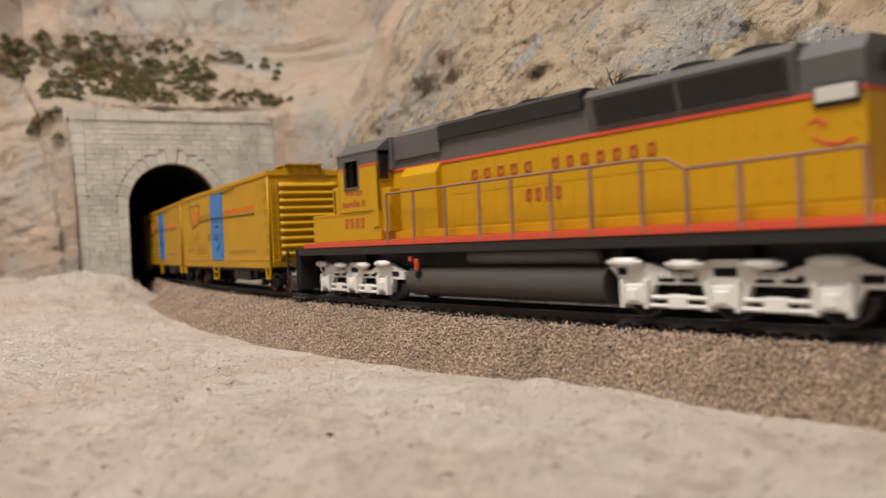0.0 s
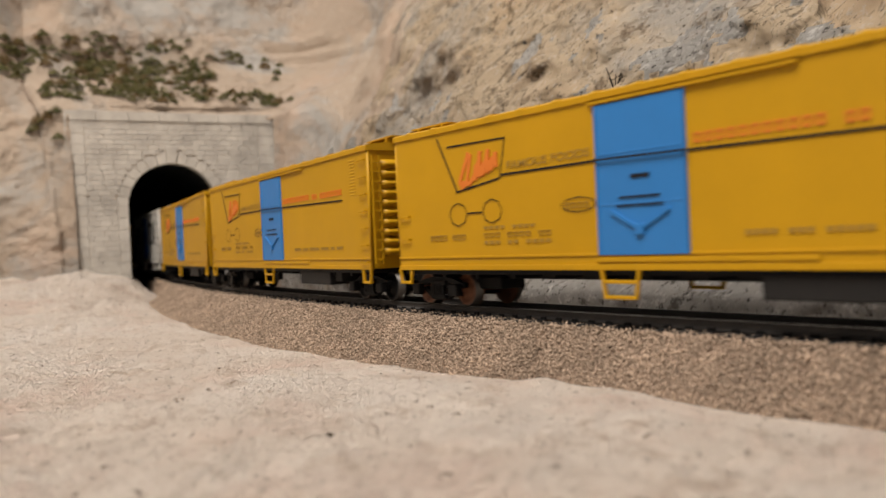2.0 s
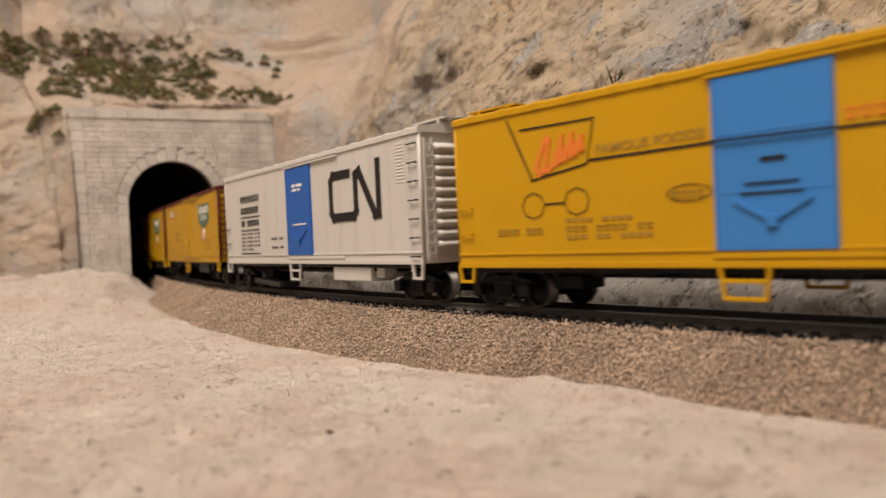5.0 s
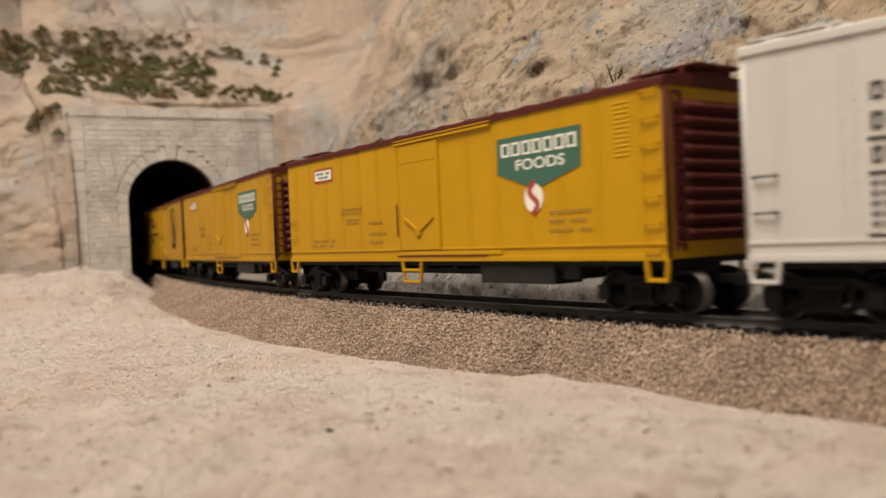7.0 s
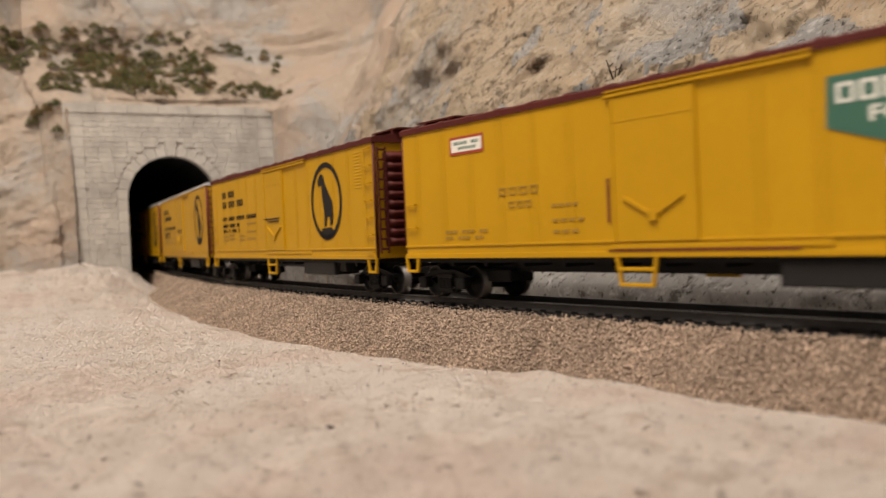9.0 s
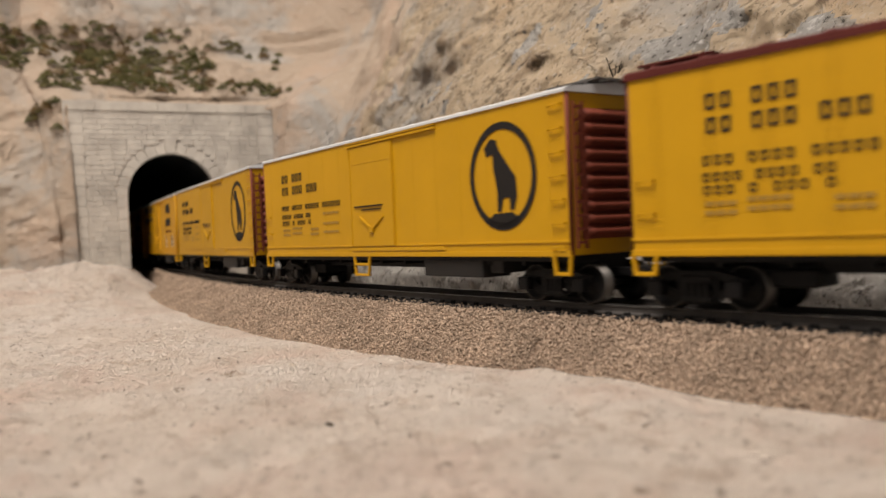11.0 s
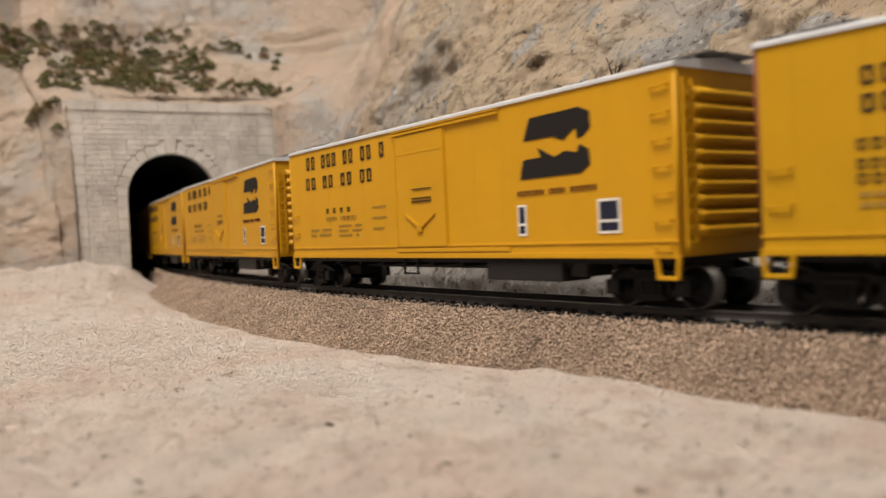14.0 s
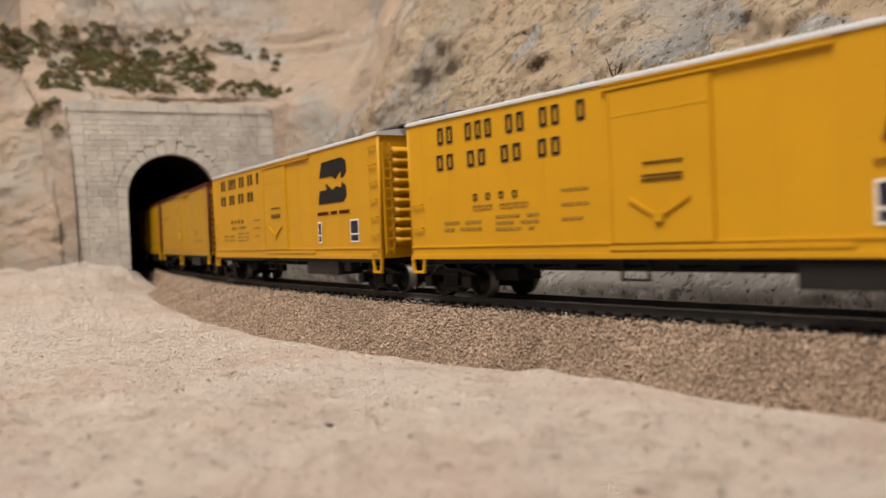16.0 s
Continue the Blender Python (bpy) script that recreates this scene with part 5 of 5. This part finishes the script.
    part("headlight_housing", boxes((133.5, 138.4, -4.6, 4.6, 50.4, 54.6, 0.5)), DKGREY, top)
    bm = boxes((-90, -37, -16.6, 16.6, 22.4, 33.4, 0.4))
    part("sub_base", bm, YELLOW, top)
    bm = boxes((-90, -37, -16.75, 16.75, 32.6, 33.2))
    part("sub_base_edge", bm, YELLOW, top)
    bm = bmesh.new()
    box(bm, -84, -65, -10.5, 10.5, 33.0, 44.6, 0.8)
    part("short_hood", bm, YELLOW, top)
    # dark plates on the uncut nose side draw a recess's and a slit's shade
    part("nose_recess", boxes((-78.2, -74.6, -10.7, -10.2, 36.4, 43.0)), DKGREY, top)
    part("nose_slot", boxes((-82.0, -81.2, -10.75, -10.2, 33.6, 43.4)), DKGREY, top)
    # cab: walls round real window openings
    bm = bmesh.new()
    for s in (-1, 1):
        y0, y1 = sorted((s * 16.0, s * 17.0))
        box(bm, -66.5, -37, y0, y1, 33.4, 42.6)
        box(bm, -66.5, -61.4, y0, y1, 42.6, 50.4)
        box(bm, -50.2, -37, y0, y1, 42.6, 50.4)
    box(bm, -66.5, -65.6, -17, 17, 33.4, 46)
    box(bm, -37.9, -37, -17, 17, 33.4, 50)
    cab = part("cab", bm, YELLOW, top)
    part("cab_stripe", boxes((-66.6, -61.4, -17.12, 17.12, 49.8, 50.5), (-50.2, -36.9, -17.12, 17.12, 49.8, 50.5)), RED, top)
    bm = bmesh.new()
    for s in (-1, 1):
        y0, y1 = sorted((s * 16.0, s * 17.0))
        box(bm, -66.5, -61.4, y0, y1, 50.4, 55.0)
        box(bm, -50.2, -37, y0, y1, 50.4, 55.0)
        box(bm, -61.4, -50.2, y0, y1, 52.6, 55.0)
    box(bm, -66.5, -65.6, -17, 17, 52.6, 55)
    prism(bm, [(-17.2, 54.8), (-17.2, 55.4), (-12.0, 59.4), (12.0, 59.4), (17.2, 55.4), (17.2, 54.8)], -67.4, -36.0)
    box(bm, -37.6, -34.0, -12.0, 12.0, 47.6, 59.2)
    part("cab_roof", bm, GREY, top, "grey cab roof")
    bm = bmesh.new()
    for x in (-61.6, -50.8):
        box(bm, x, x + 0.7, -17.25, -16.6, 42.4, 52.8)
    box(bm, -61.6, -50.1, -17.5, -16.6, 42.0, 42.7)
    part("window_frame", bm, GREY, cab)
    # black blocks fill the cab in place of its unlit inside
    part("cab_interior", boxes((-65, -38, -15.4, 15.4, 33.5, 42.0), (-65, -57.5, -15.4, 15.4, 42.0, 54.6), (-51.5, -38.2, -15.4, -4, 42.0, 54.6)), BLACK, cab)
    part("rear_window", boxes((-36.95, -36.4, -16, -12.6, 44.5, 53.2)), GLASSY, cab)
    bm = boxes((-37, -31.5, -15.4, -11, 25.2, 41.0, 0.4), (-41, -37.2, -17.1, -16.8, 27.4, 40.4))
    part("locker", bm, YELLOW, top)
    # steps, pilot, coupler
    for sx, xa in ((-1, -105.0), (1, 147.0)):
        bm = bmesh.new()
        x0, x1 = sorted((xa, xa + sx * 1.4))
        box(bm, x0, x1, -16.6, 16.6, 3.0, 20.4, 0.2)
        part("pilot", bm, DKGREY, top)
        for s in (-1, 1):
            bm = bmesh.new()
            y0, y1 = sorted((s * 9.0, s * 17.2))
            a, b = sorted((xa + sx * 1.4, xa + sx * 11.5))
            for z in (2.6, 8.0, 13.6, 19.4):
                box(bm, a, b, y0, y1, z, z + 0.8, 0.1)
            yc, yd = sorted((s * 9.0, s * 9.8))
            box(bm, a, b, yc, yd, 2.6, 16.4)
            for xx in (a, b - 0.9):
                ye, yf = sorted((s * 16.3, s * 17.2))
                box(bm, xx, xx + 0.9, ye, yf, 2.6, 20.2)
            part("step_well", bm, DKGREY, top, "dark grey corner steps")
        bm = bmesh.new()
        a, b = sorted((xa, xa + sx * 17))
        box(bm, a, b, -1.4, 1.4, 7.2, 9.6, 0.3)
        a, b = sorted((xa + sx * 12.5, xa + sx * 17.2))
        box(bm, a, b, -1.8, 2.4, 6.8, 10.0, 0.5)
        part("coupler", bm, BLACK, top)
    bm = bmesh.new()
    arc = [(11.0 + 5.3 * math.cos(k * math.pi / 12), 8.0 + 5.3 * math.sin(k * math.pi / 12)) for k in range(-6, 7)]
    prism(bm, arc + [(-y, z) for y, z in arc[::-1]], -22, 70)
    tank = part("fuel_tank", bm, TANK, top, "dark grey rounded fuel tank", True)
    tank.data.set_sharp_from_angle(angle=0.7)
    part("tank_cap", tube(bmesh.new(), -14, -16.9, -15.6, 10.2, 1.3, 14), BLACK, top)
    part("fuel_valve", boxes((-15.6, -14.0, -16.9, -15.8, 11.5, 15.5, 0.3), (-20, -18, -16.4, -15.6, 14.5, 16.4, 0.3)), RED, top)
    for s in (-1, 1):
        bm = bmesh.new()
        tube(bm, s * 13.2, 12.5, 67, 15.9, 2.5, 18, "x")
        part("air_tank", bm, GREY, top, "", True)
    part("pipework", boxes((-34, 74, -12.5, 12.5, 13.0, 17.5)), BLACK, top)
    engine_truck(top, -62.7)
    engine_truck(top, 103.5)
    # handrails
    hi = ((-14, 38.5), (4.3, 38.5), (21.9, 38.5), (36.9, 38.5), (53.4, 38.5), (68.1, 38.5), (84.8, 38.0))
    lo = ((97.8, 34.8), (111.6, 34.8), (125.0, 34.8), (138.4, 35.0))
    for s in (-1, 1):
        for x, z in hi + lo + ((-31.0, 38.5),):
            bm = bmesh.new()
            box(bm, x - 0.55, x + 0.55, s * 17.3 - 0.3, s * 17.3 + 0.3, 20.6, z, 0.12)
            part("handrail_post", bm, HANDRAIL, top)
        bm = bmesh.new()
        y = s * 17.3
        path = [(-31, y, 38.5), (84.8, y, 38.2), (92.4, y, 37.6), (97.8, y, 34.9), (138.4, y, 35.2)]
        for a, b in zip(path, path[1:]):
            rod(bm, a, b, 0.42)
        part("handrail", bm, HANDRAIL, top)
    # lettering and marks
    bm = letters(letters(bmesh.new(), 9.5, 41, 40.0, 42.9, "xxxxx", -11.25, 0.42), 46.5, 86, 39.8, 42.8, "xxxxxxx", -11.25, 0.42)
    part("lettering", bm, REDLET, top)
    part("number_lettering", letters(bmesh.new(), 35.6, 52, 31.6, 35.0, "xxxx", -11.25, 0.5), REDLET, top)
    part("number_lettering", letters(bmesh.new(), -63.6, -47.2, 27.4, 31.0, "xxxx", -16.65, 0.55), REDLET, top)
    part("slogan", word_mesh("slogan", "We can", -61.4, 39.4, 42.0, REDLET, 13.5, -17.08), None, top)
    part("slogan", word_mesh("slogan", "handle it", -63.4, 35.2, 38.0, REDLET, 17.5, -17.08), None, top)
    bm = bmesh.new()
    noodle(bm, [(124.0, 41.6), (125.6, 42.2), (127.0, 41.4), (126.2, 40.6)], 0.55, -11.15)
    noodle(bm, [(124.6, 38.6), (127.0, 37.2), (130.2, 36.8), (133.0, 37.6)], 0.6, -11.15)
    part("wing_mark", bm, RED, top)
    return top


# ---- make up the train and send it along the line ----
PITCH = 220.7
TRAVEL = ((0, 146.06), (1.5, 386.2), (3.0, 623.3), (4.2, 813.4), (7.0, 1256.8), (12.5, 2126.2), (14.0, 2363.3), (16.0, 2680.0))


def travelled(t):
    return lerp_table(TRAVEL, t)


def train_pose(s_front, length, back, fore):
    c = s_front - length / 2
    x1, y1, _ = line(c + back)
    x2, y2, _ = line(c + fore)
    a = math.atan2(y2 - y1, x2 - x1)
    k = -back / (fore - back)
    return Matrix.Translation(((x1 + (x2 - x1) * k) * MM, (y1 + (y2 - y1) * k) * MM, 0)) @ Matrix.Rotation(a, 4, "Z")


HERE = Matrix.Identity(4)
loco = engine()
fruit_a = fruit_car(WHEELS_RUST)
fruit_b = fruit_car(WHEELS_DARK)
white = white_car()
grocer = grocer_car()
goat_dark = goat_car(-15.0)
goat = goat_car()
northern = northern_car()
plain = plain_car()
TRAIN = [fruit_a, fruit_b, copy_thing(fruit_b, HERE), white, grocer, copy_thing(grocer, HERE), goat_dark, goat, copy_thing(goat, HERE), northern,
         copy_thing(northern, HERE), copy_thing(northern, HERE), plain, copy_thing(plain, HERE)]


def motions():
    half_seconds = [i / 2 for i in range(33)]
    walk(loco, [(t, train_pose(travelled(t) - PITCH + 14 + 241, 241, -86.8, 86.8)) for t in half_seconds])
    for n, car in enumerate(TRAIN, 1):
        walk(car, [(t, train_pose(travelled(t) - PITCH * n, 203, -73, 73)) for t in half_seconds])
    for car, r in [(loco, 5.9)] + [(c, 5.3) for c in TRAIN]:
        for w in car.children_recursive:
            if w.name.startswith("wheelset"):
                home = w.matrix_basis.copy()
                walk(w, [(i / 30, home @ Matrix.Rotation(travelled(i / 30) / r, 4, "Y")) for i in range(481)])


motions()
